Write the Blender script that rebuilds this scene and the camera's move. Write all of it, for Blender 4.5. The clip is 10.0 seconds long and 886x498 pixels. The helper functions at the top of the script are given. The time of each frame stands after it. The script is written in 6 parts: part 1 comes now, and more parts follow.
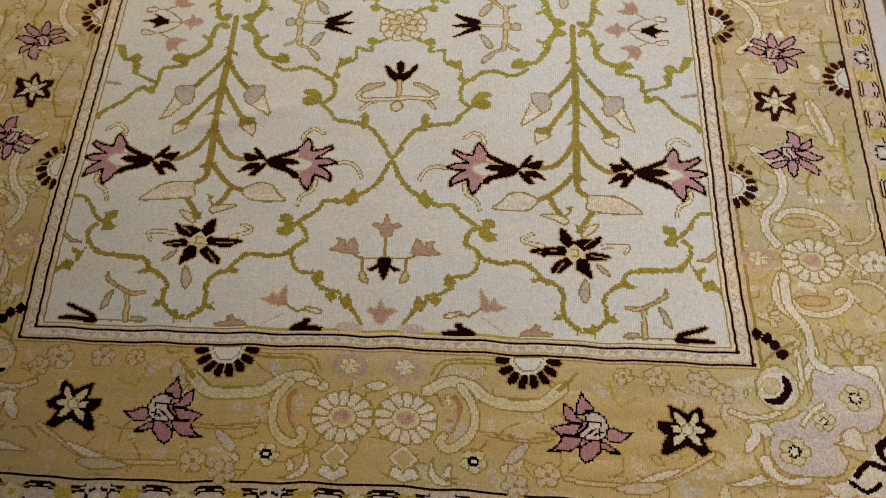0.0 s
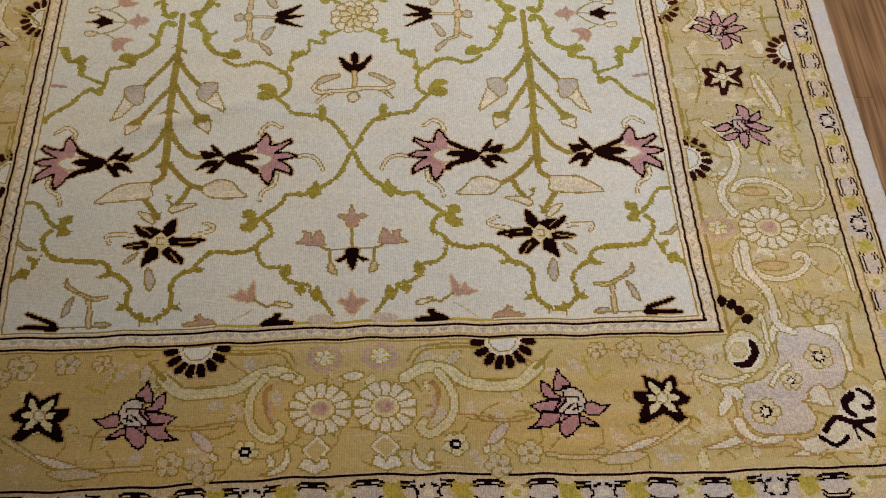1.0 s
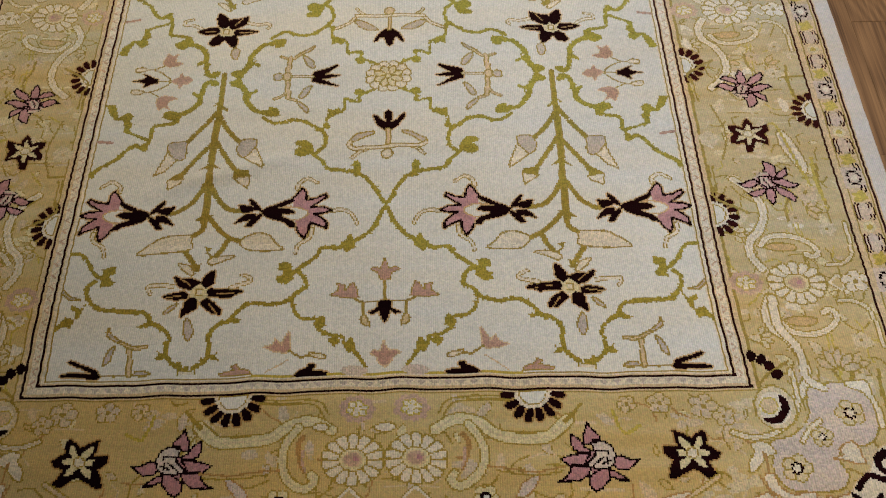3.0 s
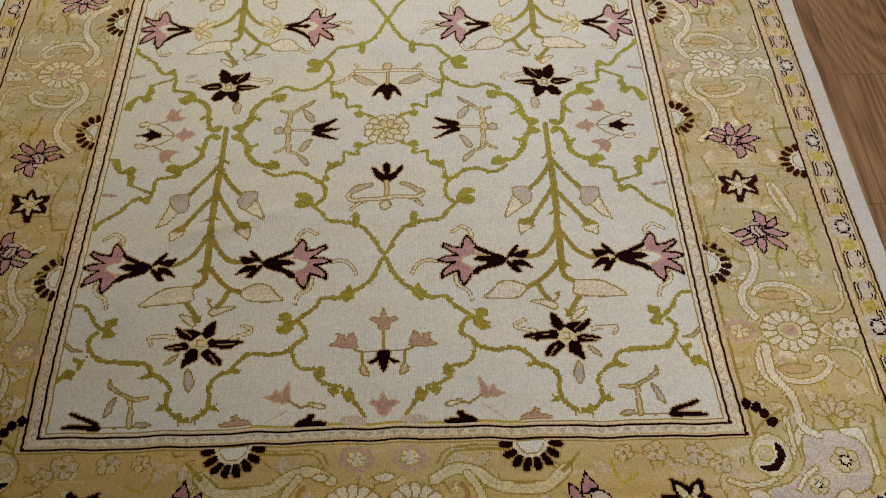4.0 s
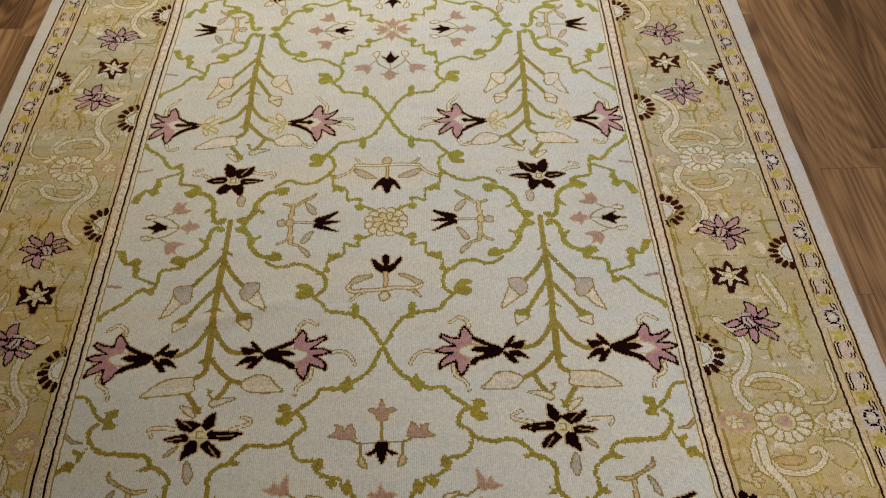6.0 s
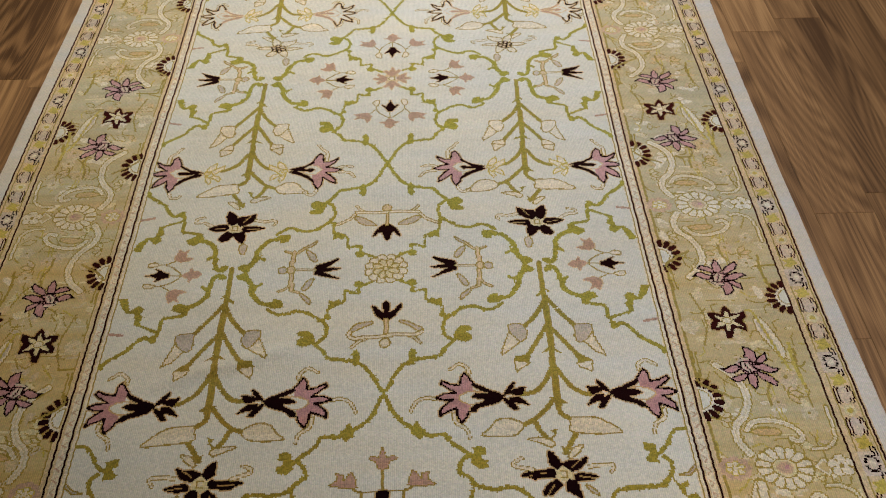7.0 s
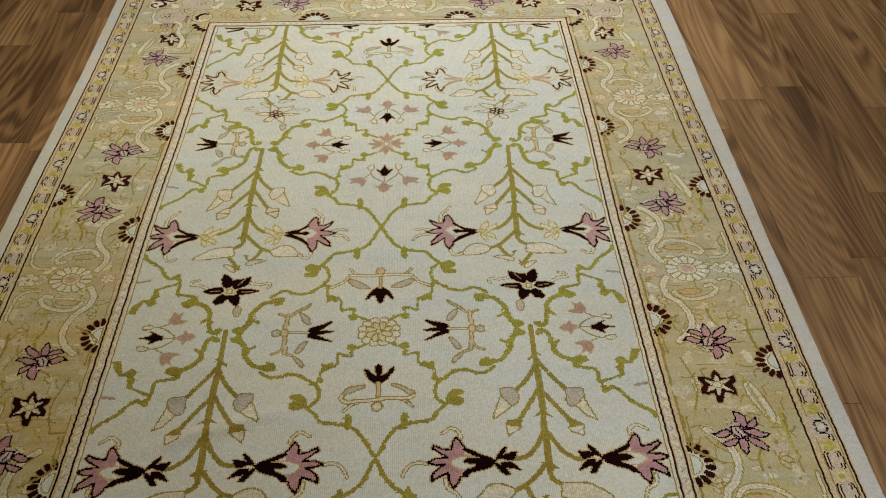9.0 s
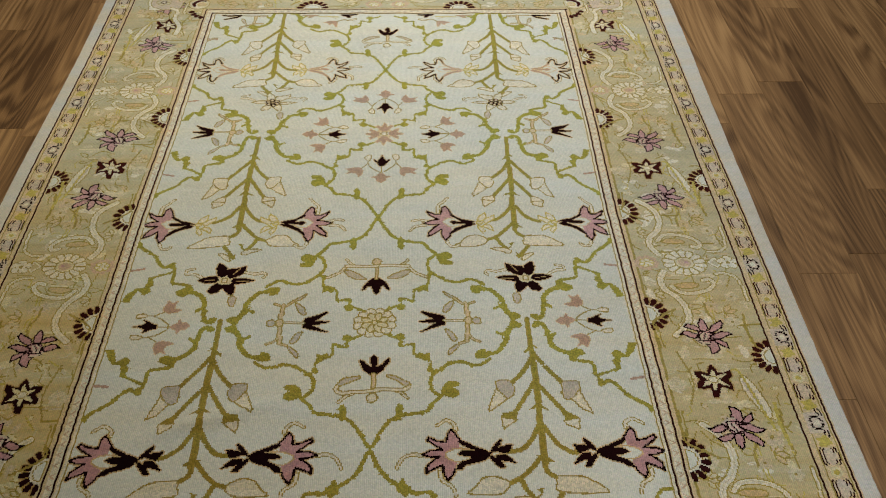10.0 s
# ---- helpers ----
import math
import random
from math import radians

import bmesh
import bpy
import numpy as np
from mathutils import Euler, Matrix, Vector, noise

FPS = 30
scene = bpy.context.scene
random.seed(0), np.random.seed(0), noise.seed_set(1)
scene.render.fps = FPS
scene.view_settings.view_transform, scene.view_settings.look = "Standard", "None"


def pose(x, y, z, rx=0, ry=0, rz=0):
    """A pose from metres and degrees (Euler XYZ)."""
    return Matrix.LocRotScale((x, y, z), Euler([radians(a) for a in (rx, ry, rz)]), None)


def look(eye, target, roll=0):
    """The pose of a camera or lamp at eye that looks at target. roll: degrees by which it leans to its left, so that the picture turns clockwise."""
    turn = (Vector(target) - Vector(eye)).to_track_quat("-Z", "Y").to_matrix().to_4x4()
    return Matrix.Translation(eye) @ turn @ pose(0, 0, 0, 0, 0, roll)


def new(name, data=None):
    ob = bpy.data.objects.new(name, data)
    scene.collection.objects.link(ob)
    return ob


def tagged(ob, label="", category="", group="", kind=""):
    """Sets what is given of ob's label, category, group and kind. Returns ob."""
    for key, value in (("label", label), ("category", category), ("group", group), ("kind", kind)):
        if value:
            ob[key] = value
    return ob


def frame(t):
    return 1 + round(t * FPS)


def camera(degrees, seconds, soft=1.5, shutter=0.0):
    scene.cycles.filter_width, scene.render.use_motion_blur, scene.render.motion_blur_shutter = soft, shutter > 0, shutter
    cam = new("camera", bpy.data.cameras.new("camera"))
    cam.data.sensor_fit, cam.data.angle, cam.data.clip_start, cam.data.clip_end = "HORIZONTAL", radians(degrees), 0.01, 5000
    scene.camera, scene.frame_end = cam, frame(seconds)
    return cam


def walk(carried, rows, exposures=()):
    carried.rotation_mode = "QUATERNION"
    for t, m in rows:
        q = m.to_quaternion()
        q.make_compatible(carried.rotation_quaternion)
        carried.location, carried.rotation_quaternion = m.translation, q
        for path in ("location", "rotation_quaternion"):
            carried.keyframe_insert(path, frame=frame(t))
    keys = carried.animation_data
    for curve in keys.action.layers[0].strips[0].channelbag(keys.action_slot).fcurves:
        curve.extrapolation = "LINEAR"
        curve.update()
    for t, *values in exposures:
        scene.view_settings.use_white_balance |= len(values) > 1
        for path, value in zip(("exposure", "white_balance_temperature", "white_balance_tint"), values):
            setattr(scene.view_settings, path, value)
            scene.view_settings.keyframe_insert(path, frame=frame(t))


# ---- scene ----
cam = camera(57.3, 10.0, 1.05, 0.4)
PATH = [
    (0, (0.136, -0.403, 1.211), (0.067, 0.46, -0.592), -2.4),
    (0.2, (0.118, -0.407, 1.207), (0.0797, 0.4571, -0.5944), -2.22),
    (0.5, (0.091, -0.412, 1.202), (0.136, 0.449, -0.603), 1.3),
    (0.7, (0.093, -0.419, 1.201), (0.1802, 0.4408, -0.609), 3.6),
    (1, (0.095, -0.429, 1.199), (0.167, 0.442, -0.6), 2.7),
    (1.2, (0.096, -0.432, 1.202), (0.1382, 0.4464, -0.5932), 0.94),
    (1.5, (0.097, -0.437, 1.206), (0.121, 0.45, -0.587), -0.2),
    (1.7, (0.093, -0.435, 1.208), (0.1145, 0.4564, -0.5837), -0.35),
    (2, (0.086, -0.432, 1.21), (0.111, 0.468, -0.576), 0.1),
    (2.2, (0.086, -0.433, 1.214), (0.1088, 0.4833, -0.563), 0.09),
    (2.5, (0.085, -0.434, 1.219), (0.098, 0.503, -0.548), -0.4),
    (3.8, (0.082, -0.437, 1.2485), (0.1002, 0.6183, -0.4503), -0.32),
    (4, (0.081, -0.438, 1.254), (0.107, 0.634, -0.434), -0.2),
    (4.2, (0.081, -0.438, 1.259), (0.1114, 0.6491, -0.4187), -0.08),
    (4.5, (0.082, -0.439, 1.266), (0.12, 0.67, -0.398), 0.4),
    (4.7, (0.084, -0.438, 1.27), (0.1214, 0.6864, -0.3825), 0.31),
    (5, (0.086, -0.437, 1.277), (0.135, 0.709, -0.362), 0.7),
    (5.2, (0.085, -0.438, 1.281), (0.1283, 0.7227, -0.3486), 0.5),
    (5.5, (0.084, -0.439, 1.286), (0.116, 0.746, -0.325), -0.0),
    (7, (0.082, -0.437, 1.316), (0.12, 0.869, -0.198), -0.3),
    (7.2, (0.082, -0.437, 1.32), (0.1253, 0.8801, -0.1854), -0.07),
    (7.5, (0.082, -0.437, 1.327), (0.115, 0.904, -0.157), -0.4),
    (7.8, (0.083, -0.441, 1.331), (0.1266, 0.9135, -0.1411), -0.02),
    (8, (0.083, -0.444, 1.334), (0.138, 0.927, -0.121), 0.4),
    (8.2, (0.084, -0.444, 1.337), (0.141, 0.9428, -0.102), 0.36),
    (8.5, (0.085, -0.443, 1.341), (0.138, 0.958, -0.085), 0.1),
    (8.7, (0.085, -0.443, 1.341), (0.138, 0.9616, -0.0819), 0.09),
    (9, (0.086, -0.442, 1.341), (0.141, 0.967, -0.077), 0.3),
    (9.2, (0.086, -0.441, 1.339), (0.1464, 0.9685, -0.0782), 0.57),
    (9.5, (0.085, -0.439, 1.336), (0.145, 0.967, -0.085), 0.8),
    (9.7, (0.084, -0.438, 1.334), (0.1442, 0.9642, -0.0901), 0.89),
    (10, (0.083, -0.436, 1.332), (0.149, 0.959, -0.099), 1.3),
]
EXPOSURES = [(0.0, 0.29, 6720, 20), (0.5, 0.32, 6720, 20), (1.5, 0.25, 6770, 19), (2.5, 0.24, 6770, 18), (3.8, 0.18, 6820, 17), (4.5, 0.10, 6850, 17), (7.5, 0.04, 6780, 15), (9.0, -0.06, 6780, 8), (10.0, -0.09, 6780, 7)]
walk(cam, [(t, look(eye, target, roll)) for t, eye, target, roll in PATH], EXPOSURES)

# ---- light: unseen lamps added at ceiling height beyond the rug, over its near corner, and a weak warm one beside it ----
world = bpy.data.worlds.new("room_air")
world.use_nodes = True
world.node_tree.nodes["Background"].inputs[0].default_value = (1.0, 0.93, 0.82, 1)
world.node_tree.nodes["Background"].inputs[1].default_value = 0.03
scene.world = world


def added_lamp(x, y, size, power, colour, spread):
    data = bpy.data.lights.new("added_lamp", "AREA")
    data.shape, data.size, data.energy, data.color, data.spread = "DISK", size, power, colour, radians(spread)
    ob = new("added_lamp", data)
    ob.matrix_world = pose(x, y, 2.56)
    return ob


# no fixtures here: each lamp is invented to brighten one part of the rug
added_lamp(0.26, 2.15, 1.3, 25.4, (1.0, 0.975, 0.950), 107)
added_lamp(0.82, -0.05, 0.6, 4.5, (0.985, 0.97, 0.98), 68)
# warm fill added for the rug's left side
added_lamp(-0.75, 1.30, 0.6, 2.6, (1.0, 0.84, 0.48), 72)


# ---- materials ----
U = 1.15                     # metres to one unit of the rug's design: the width of its inner frame
DX, DY = 0.0024, 0.0021      # one knot, in design units


def lin(c):
    c /= 255
    return c / 12.92 if c <= 0.04045 else ((c + 0.055) / 1.055) ** 2.4


def nodes_of(name):
    m = bpy.data.materials.new(name)
    m.use_nodes = True
    nt = m.node_tree
    return m, nt, nt.nodes["Principled BSDF"], nt.nodes.new, nt.links.new


def maths(nt, op, a, b=None):
    n = nt.nodes.new("ShaderNodeMath")
    n.operation = op
    for i, v in enumerate((a, b)):
        if v is None:
            continue
        if isinstance(v, (int, float)):
            n.inputs[i].default_value = v
        else:
            nt.links.new(v, n.inputs[i])
    return n.outputs[0]


def wool(name, rgb, rgb_far=None, streak=0.10, patchy=False, fleck=0.36, lot=1.0):
    """Dyed pile wool: each knot its own shade, streaks of dye lots along the rows, ribs of the warps with groove shade
    put into the colour.
    """
    m, nt, bsdf, add, link = nodes_of(name)
    co = add("ShaderNodeTexCoord").outputs["Object"]
    snap = add("ShaderNodeVectorMath")
    snap.operation = "SNAP"
    link(co, snap.inputs[0])
    snap.inputs[1].default_value = (DX * U, DY * U, 10)
    knot = add("ShaderNodeTexWhiteNoise")
    link(snap.outputs[0], knot.inputs[0])
    stretch = add("ShaderNodeMapping")
    stretch.inputs["Scale"].default_value = (1.2, 22, 1)
    link(co, stretch.inputs[0])
    stretch_wide = add("ShaderNodeMapping")
    stretch_wide.inputs["Scale"].default_value = (0.9, 4.5, 1)
    link(co, stretch_wide.inputs[0])
    lots = add("ShaderNodeTexNoise")
    lots.inputs["Scale"].default_value, lots.inputs["Detail"].default_value = 1.6, 5
    link(stretch.outputs[0], lots.inputs[0])
    cloud = add("ShaderNodeTexNoise")
    cloud.inputs["Scale"].default_value, cloud.inputs["Detail"].default_value = 5, 4
    link(co, cloud.inputs[0])
    shade = maths(nt, "ADD", maths(nt, "MULTIPLY", maths(nt, "SUBTRACT", knot.outputs[0], 0.5), fleck),
                  maths(nt, "MULTIPLY", maths(nt, "SUBTRACT", lots.outputs[0], 0.5), streak * 5))
    shade = maths(nt, "ADD", shade, maths(nt, "MULTIPLY", maths(nt, "SUBTRACT", cloud.outputs[0], 0.5), 0.22))
    ribs = add("ShaderNodeTexWave")
    wefts = add("ShaderNodeTexNoise")
    # shade in the grooves between ribs, painted into the wool's tone
    shade = maths(nt, "ADD", shade, maths(nt, "MULTIPLY", maths(nt, "MULTIPLY", maths(nt, "SUBTRACT", ribs.outputs[1], 0.55), wefts.outputs[0]), 0.30))
    specks = add("ShaderNodeTexNoise")
    specks.inputs["Scale"].default_value, specks.inputs["Detail"].default_value, specks.inputs["Roughness"].default_value = 130, 4, 0.7
    link(co, specks.inputs[0])
    shade = maths(nt, "ADD", shade, maths(nt, "MULTIPLY", maths(nt, "SUBTRACT", specks.outputs[0], 0.5), 0.34))
    shade = maths(nt, "ADD", shade, 1.0)
    wefts.inputs["Scale"].default_value, wefts.inputs["Detail"].default_value = 9, 2
    link(co, wefts.inputs[0])
    base = [lin(c) / 0.87 for c in rgb]
    mix = add("ShaderNodeMix")
    mix.data_type = "RGBA"
    mix.inputs[6].default_value = (*base, 1)
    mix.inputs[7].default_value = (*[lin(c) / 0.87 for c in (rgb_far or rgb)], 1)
    if patchy:
        patches = add("ShaderNodeTexNoise")
        patches.inputs["Scale"].default_value, patches.inputs["Detail"].default_value = 28, 3
        link(co, patches.inputs[0])
        ramp = add("ShaderNodeMapRange")
        ramp.inputs[1].default_value, ramp.inputs[2].default_value = 0.42, 0.62
        link(patches.outputs[0], ramp.inputs[0])
        link(ramp.outputs[0], mix.inputs[0])
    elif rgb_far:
        # rgb gives way to rgb_far towards +y and, less, towards +x
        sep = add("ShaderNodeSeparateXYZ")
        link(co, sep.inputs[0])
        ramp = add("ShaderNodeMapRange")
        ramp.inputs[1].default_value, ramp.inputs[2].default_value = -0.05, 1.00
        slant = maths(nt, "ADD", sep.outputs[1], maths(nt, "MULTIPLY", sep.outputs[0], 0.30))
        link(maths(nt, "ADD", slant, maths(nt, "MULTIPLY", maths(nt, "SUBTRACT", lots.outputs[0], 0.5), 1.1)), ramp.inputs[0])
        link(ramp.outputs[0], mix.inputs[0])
    else:
        mix.inputs[0].default_value = 0
    scale = add("ShaderNodeVectorMath")
    scale.operation = "SCALE"
    tint = add("ShaderNodeMix")
    tint.data_type = "RGBA"
    tint.inputs[6].default_value, tint.inputs[7].default_value = (1 + 0.05 * lot, 1 - 0.01 * lot, 1 - 0.09 * lot, 1), (1 - 0.04 * lot, 1.0, 1 + 0.08 * lot, 1)
    lots_ramp = add("ShaderNodeMapRange")
    lots_ramp.inputs[1].default_value, lots_ramp.inputs[2].default_value = 0.35, 0.65
    hues = add("ShaderNodeTexNoise")
    hues.inputs["Scale"].default_value, hues.inputs["Detail"].default_value = 2.4, 5
    link(stretch_wide.outputs[0], hues.inputs[0])
    link(hues.outputs[0], lots_ramp.inputs[0])
    link(lots_ramp.outputs[0], tint.inputs[0])
    tinted = add("ShaderNodeVectorMath")
    tinted.operation = "MULTIPLY"
    link(mix.outputs[2], tinted.inputs[0])
    link(tint.outputs[2], tinted.inputs[1])
    dye = add("ShaderNodeMix")
    dye.data_type, dye.blend_type = "RGBA", "OVERLAY"
    dye.inputs[0].default_value = 0.06
    link(tinted.outputs[0], dye.inputs[6])
    link(knot.outputs[1], dye.inputs[7])
    link(dye.outputs[2], scale.inputs[0])
    link(shade, scale.inputs[3])
    link(scale.outputs[0], bsdf.inputs["Base Color"])
    bsdf.inputs["Roughness"].default_value = 0.93
    bsdf.inputs["Specular IOR Level"].default_value = 0.15 if min(rgb) > 40 else 0.03
    bsdf.inputs["Sheen Weight"].default_value = 0.12 if min(rgb) > 40 else 0.02
    bsdf.inputs["Sheen Roughness"].default_value = 0.5
    ribs.inputs["Scale"].default_value = 2 * math.pi / 20 / (0.0031 * U)
    ribs.inputs["Distortion"].default_value = 1.6
    ribs.inputs["Detail Scale"].default_value = 3
    link(co, ribs.inputs[0])
    fuzz = add("ShaderNodeTexNoise")
    fuzz.inputs["Scale"].default_value = 700
    link(co, fuzz.inputs[0])
    cell = add("ShaderNodeVectorMath")
    cell.operation = "DIVIDE"
    link(co, cell.inputs[0])
    cell.inputs[1].default_value = (DX * U, DY * U, 1)
    split = add("ShaderNodeSeparateXYZ")
    link(cell.outputs[0], split.inputs[0])
    worn = add("ShaderNodeTexNoise")
    worn.inputs["Scale"].default_value, worn.inputs["Detail"].default_value = 90, 3
    link(co, worn.inputs[0])
    dome = 1.0
    for i in range(2):
        d = maths(nt, "SUBTRACT", maths(nt, "FRACT", split.outputs[i]), 0.5)
        dome = maths(nt, "MULTIPLY", maths(nt, "SUBTRACT", 1.0, maths(nt, "MULTIPLY", maths(nt, "MULTIPLY", d, d), 2.4 if i else 3.2)), dome)
    height = maths(nt, "ADD", maths(nt, "MULTIPLY", ribs.outputs[1], 0.22), maths(nt, "ADD", maths(nt, "MULTIPLY", knot.outputs[0], 0.3), maths(nt, "MULTIPLY", fuzz.outputs[0], 0.6)))
    height = maths(nt, "ADD", height, maths(nt, "MULTIPLY", maths(nt, "MULTIPLY", dome, worn.outputs[0]), 0.9))
    bump = add("ShaderNodeBump")
    bump.inputs["Strength"].default_value, bump.inputs["Distance"].default_value = 0.60, 0.0016
    link(height, bump.inputs["Height"])
    link(bump.outputs[0], bsdf.inputs["Normal"])
    return m


# second colour: taken on towards +y, or in patches where the flag is True
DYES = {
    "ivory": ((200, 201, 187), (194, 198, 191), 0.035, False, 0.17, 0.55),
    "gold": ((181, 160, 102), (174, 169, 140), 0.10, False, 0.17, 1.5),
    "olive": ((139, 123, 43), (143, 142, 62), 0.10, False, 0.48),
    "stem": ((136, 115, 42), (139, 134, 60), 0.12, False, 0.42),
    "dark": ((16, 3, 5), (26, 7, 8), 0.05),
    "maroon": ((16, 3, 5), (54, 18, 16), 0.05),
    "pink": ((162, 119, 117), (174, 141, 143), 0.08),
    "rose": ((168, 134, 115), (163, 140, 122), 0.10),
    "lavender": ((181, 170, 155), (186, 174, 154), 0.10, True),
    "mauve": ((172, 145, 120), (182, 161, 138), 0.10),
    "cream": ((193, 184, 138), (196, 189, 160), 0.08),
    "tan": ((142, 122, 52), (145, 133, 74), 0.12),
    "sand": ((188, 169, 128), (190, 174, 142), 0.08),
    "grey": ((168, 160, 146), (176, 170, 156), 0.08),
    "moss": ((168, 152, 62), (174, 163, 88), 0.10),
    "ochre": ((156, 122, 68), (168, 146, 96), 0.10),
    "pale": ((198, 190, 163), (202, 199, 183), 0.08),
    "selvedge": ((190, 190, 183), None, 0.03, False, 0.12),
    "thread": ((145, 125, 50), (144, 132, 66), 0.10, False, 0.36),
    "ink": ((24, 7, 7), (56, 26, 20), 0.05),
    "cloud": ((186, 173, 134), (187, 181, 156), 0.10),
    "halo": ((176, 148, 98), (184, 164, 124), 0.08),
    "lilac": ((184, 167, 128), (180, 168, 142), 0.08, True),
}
HUES = list(DYES)
HUE = {k: i for i, k in enumerate(HUES)}
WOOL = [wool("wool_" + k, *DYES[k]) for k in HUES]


def wood_material():
    m, nt, bsdf, add, link = nodes_of("floor_wood")
    co = add("ShaderNodeTexCoord").outputs["Object"]
    info = add("ShaderNodeObjectInfo")
    off = add("ShaderNodeVectorMath")
    off.operation = "MULTIPLY_ADD"
    comb = add("ShaderNodeCombineXYZ")
    for i in range(3):
        link(info.outputs["Random"], comb.inputs[i])
    link(comb.outputs[0], off.inputs[0])
    off.inputs[1].default_value = (13.0, 37.0, 5.0)
    link(co, off.inputs[2])
    def streaks(across, along, scale, detail, distortion):
        stretch = add("ShaderNodeMapping")
        stretch.inputs["Scale"].default_value = (across, along, 1)
        link(off.outputs[0], stretch.inputs[0])
        n = add("ShaderNodeTexNoise")
        n.inputs["Scale"].default_value, n.inputs["Detail"].default_value, n.inputs["Distortion"].default_value = scale, detail, distortion
        link(stretch.outputs[0], n.inputs[0])
        return n.outputs[0]

    def centred(v, gain):
        return maths(nt, "MULTIPLY", maths(nt, "SUBTRACT", v, 0.5), gain)

    grain = streaks(210, 2.2, 2.0, 5, 0.3)
    middle = streaks(26, 1.1, 1.6, 6, 0.5)
    broad = streaks(7, 1.0, 1.3, 2, 0.4)
    figure = maths(nt, "SINE", maths(nt, "MULTIPLY", streaks(6, 0.7, 0.9, 0.6, 0.5), 190))
    figure = maths(nt, "MULTIPLY", figure, streaks(6, 1.2, 1.2, 1, 0))
    tone = maths(nt, "ADD", centred(grain, 1.0), maths(nt, "ADD", centred(middle, 0.38), centred(broad, 0.75)))
    tone = maths(nt, "ADD", tone, maths(nt, "ADD", maths(nt, "MULTIPLY", figure, 0.26), centred(info.outputs["Random"], 0.38)))
    tone = maths(nt, "ADD", tone, 0.5)
    ramp = add("ShaderNodeValToRGB")
    els = ramp.color_ramp.elements
    els[0].position, els[0].color = 0.12, (0.085, 0.042, 0.0160, 1)
    els[1].position, els[1].color = 0.90, (0.42, 0.252, 0.112, 1)
    mid = els.new(0.50)
    mid.color = (0.242, 0.134, 0.056, 1)
    link(tone, ramp.inputs[0])
    link(ramp.outputs[0], bsdf.inputs["Base Color"])
    bsdf.inputs["Roughness"].default_value = 0.42
    link(maths(nt, "ADD", 0.40, maths(nt, "MULTIPLY", grain, 0.2)), bsdf.inputs["Roughness"])
    bump = add("ShaderNodeBump")
    bump.inputs["Strength"].default_value, bump.inputs["Distance"].default_value = 0.25, 0.0006
    link(grain, bump.inputs["Height"])
    link(bump.outputs[0], bsdf.inputs["Normal"])
    return m


def plaster(name, rgb):
    m, nt, bsdf, add, link = nodes_of(name)
    n = add("ShaderNodeTexNoise")
    n.inputs["Scale"].default_value, n.inputs["Detail"].default_value = 60, 4
    ramp = add("ShaderNodeValToRGB")
    ramp.color_ramp.elements[0].color = (*[c * 0.94 for c in rgb], 1)
    ramp.color_ramp.elements[1].color = (*rgb, 1)
    link(n.outputs[0], ramp.inputs[0])
    link(ramp.outputs[0], bsdf.inputs["Base Color"])
    bsdf.inputs["Roughness"].default_value = 0.85
    return m


WOOD = wood_material()
WALL = plaster("wall_paint", (0.46, 0.45, 0.43))
# invented brown that weakens and warms light bounced onto the rug's near left
BOUNCE_WALL = plaster("bounce_brown", (0.13, 0.070, 0.032))
CEIL = plaster("ceiling_paint", (0.55, 0.54, 0.52))
SUB = plaster("subfloor_grey", (0.05, 0.035, 0.025))


def part(name, bm, material, parent, label=""):
    me = bpy.data.meshes.new(name)
    bm.to_mesh(me)
    bm.free()
    me.materials.append(material)
    ob = new(name, me)
    ob.parent = parent
    return tagged(ob, label)


def box(lo, hi, bevel=0.0):
    bm = bmesh.new()
    size = [b - a for a, b in zip(lo, hi)]
    mid = [(a + b) / 2 for a, b in zip(lo, hi)]
    bmesh.ops.create_cube(bm, size=1, matrix=Matrix.Translation(mid) @ Matrix.Diagonal((*size, 1)))
    if bevel:
        bmesh.ops.bevel(bm, geom=bm.edges[:], offset=bevel, segments=1, affect="EDGES")
    return bm


# ---- the room's shell: unseen walls and ceiling added to close it ----
FLOOR_Z = -0.011
X0, X1, Y0, Y1 = -2.6, 2.8, -2.3, 4.3
floor = tagged(part("floor", box((X0, Y0, FLOOR_Z - 0.06), (X1, Y1, FLOOR_Z - 0.008)), SUB, None), "brown wood plank floor with mixed tones", "floor", kind="structure")
for wname, lo, hi in (("wall_north", (X0, Y1, FLOOR_Z - 0.06), (X1, Y1 + 0.12, 2.7)), ("wall_south", (X0, Y0 - 0.12, FLOOR_Z - 0.06), (X1, Y0, 2.7)),
                      ("wall_west", (X0 - 0.12, Y0 - 0.12, FLOOR_Z - 0.06), (X0, Y1 + 0.12, 2.7)), ("wall_east", (X1, Y0 - 0.12, FLOOR_Z - 0.06), (X1 + 0.12, Y1 + 0.12, 2.7))):
    # these two unseen walls are dark only to shape the bounced light
    warm = wname in ("wall_south", "wall_west")
    tagged(part(wname, box(lo, hi), BOUNCE_WALL if warm else WALL, None), "unseen room wall, dark brown to dim and warm the bounce" if warm else "plain off-white painted room wall", "wall", kind="structure")
tagged(part("ceiling", box((X0, Y0, 2.6), (X1, Y1, 2.7)), CEIL, None), "plain white painted ceiling", "ceiling", kind="structure")

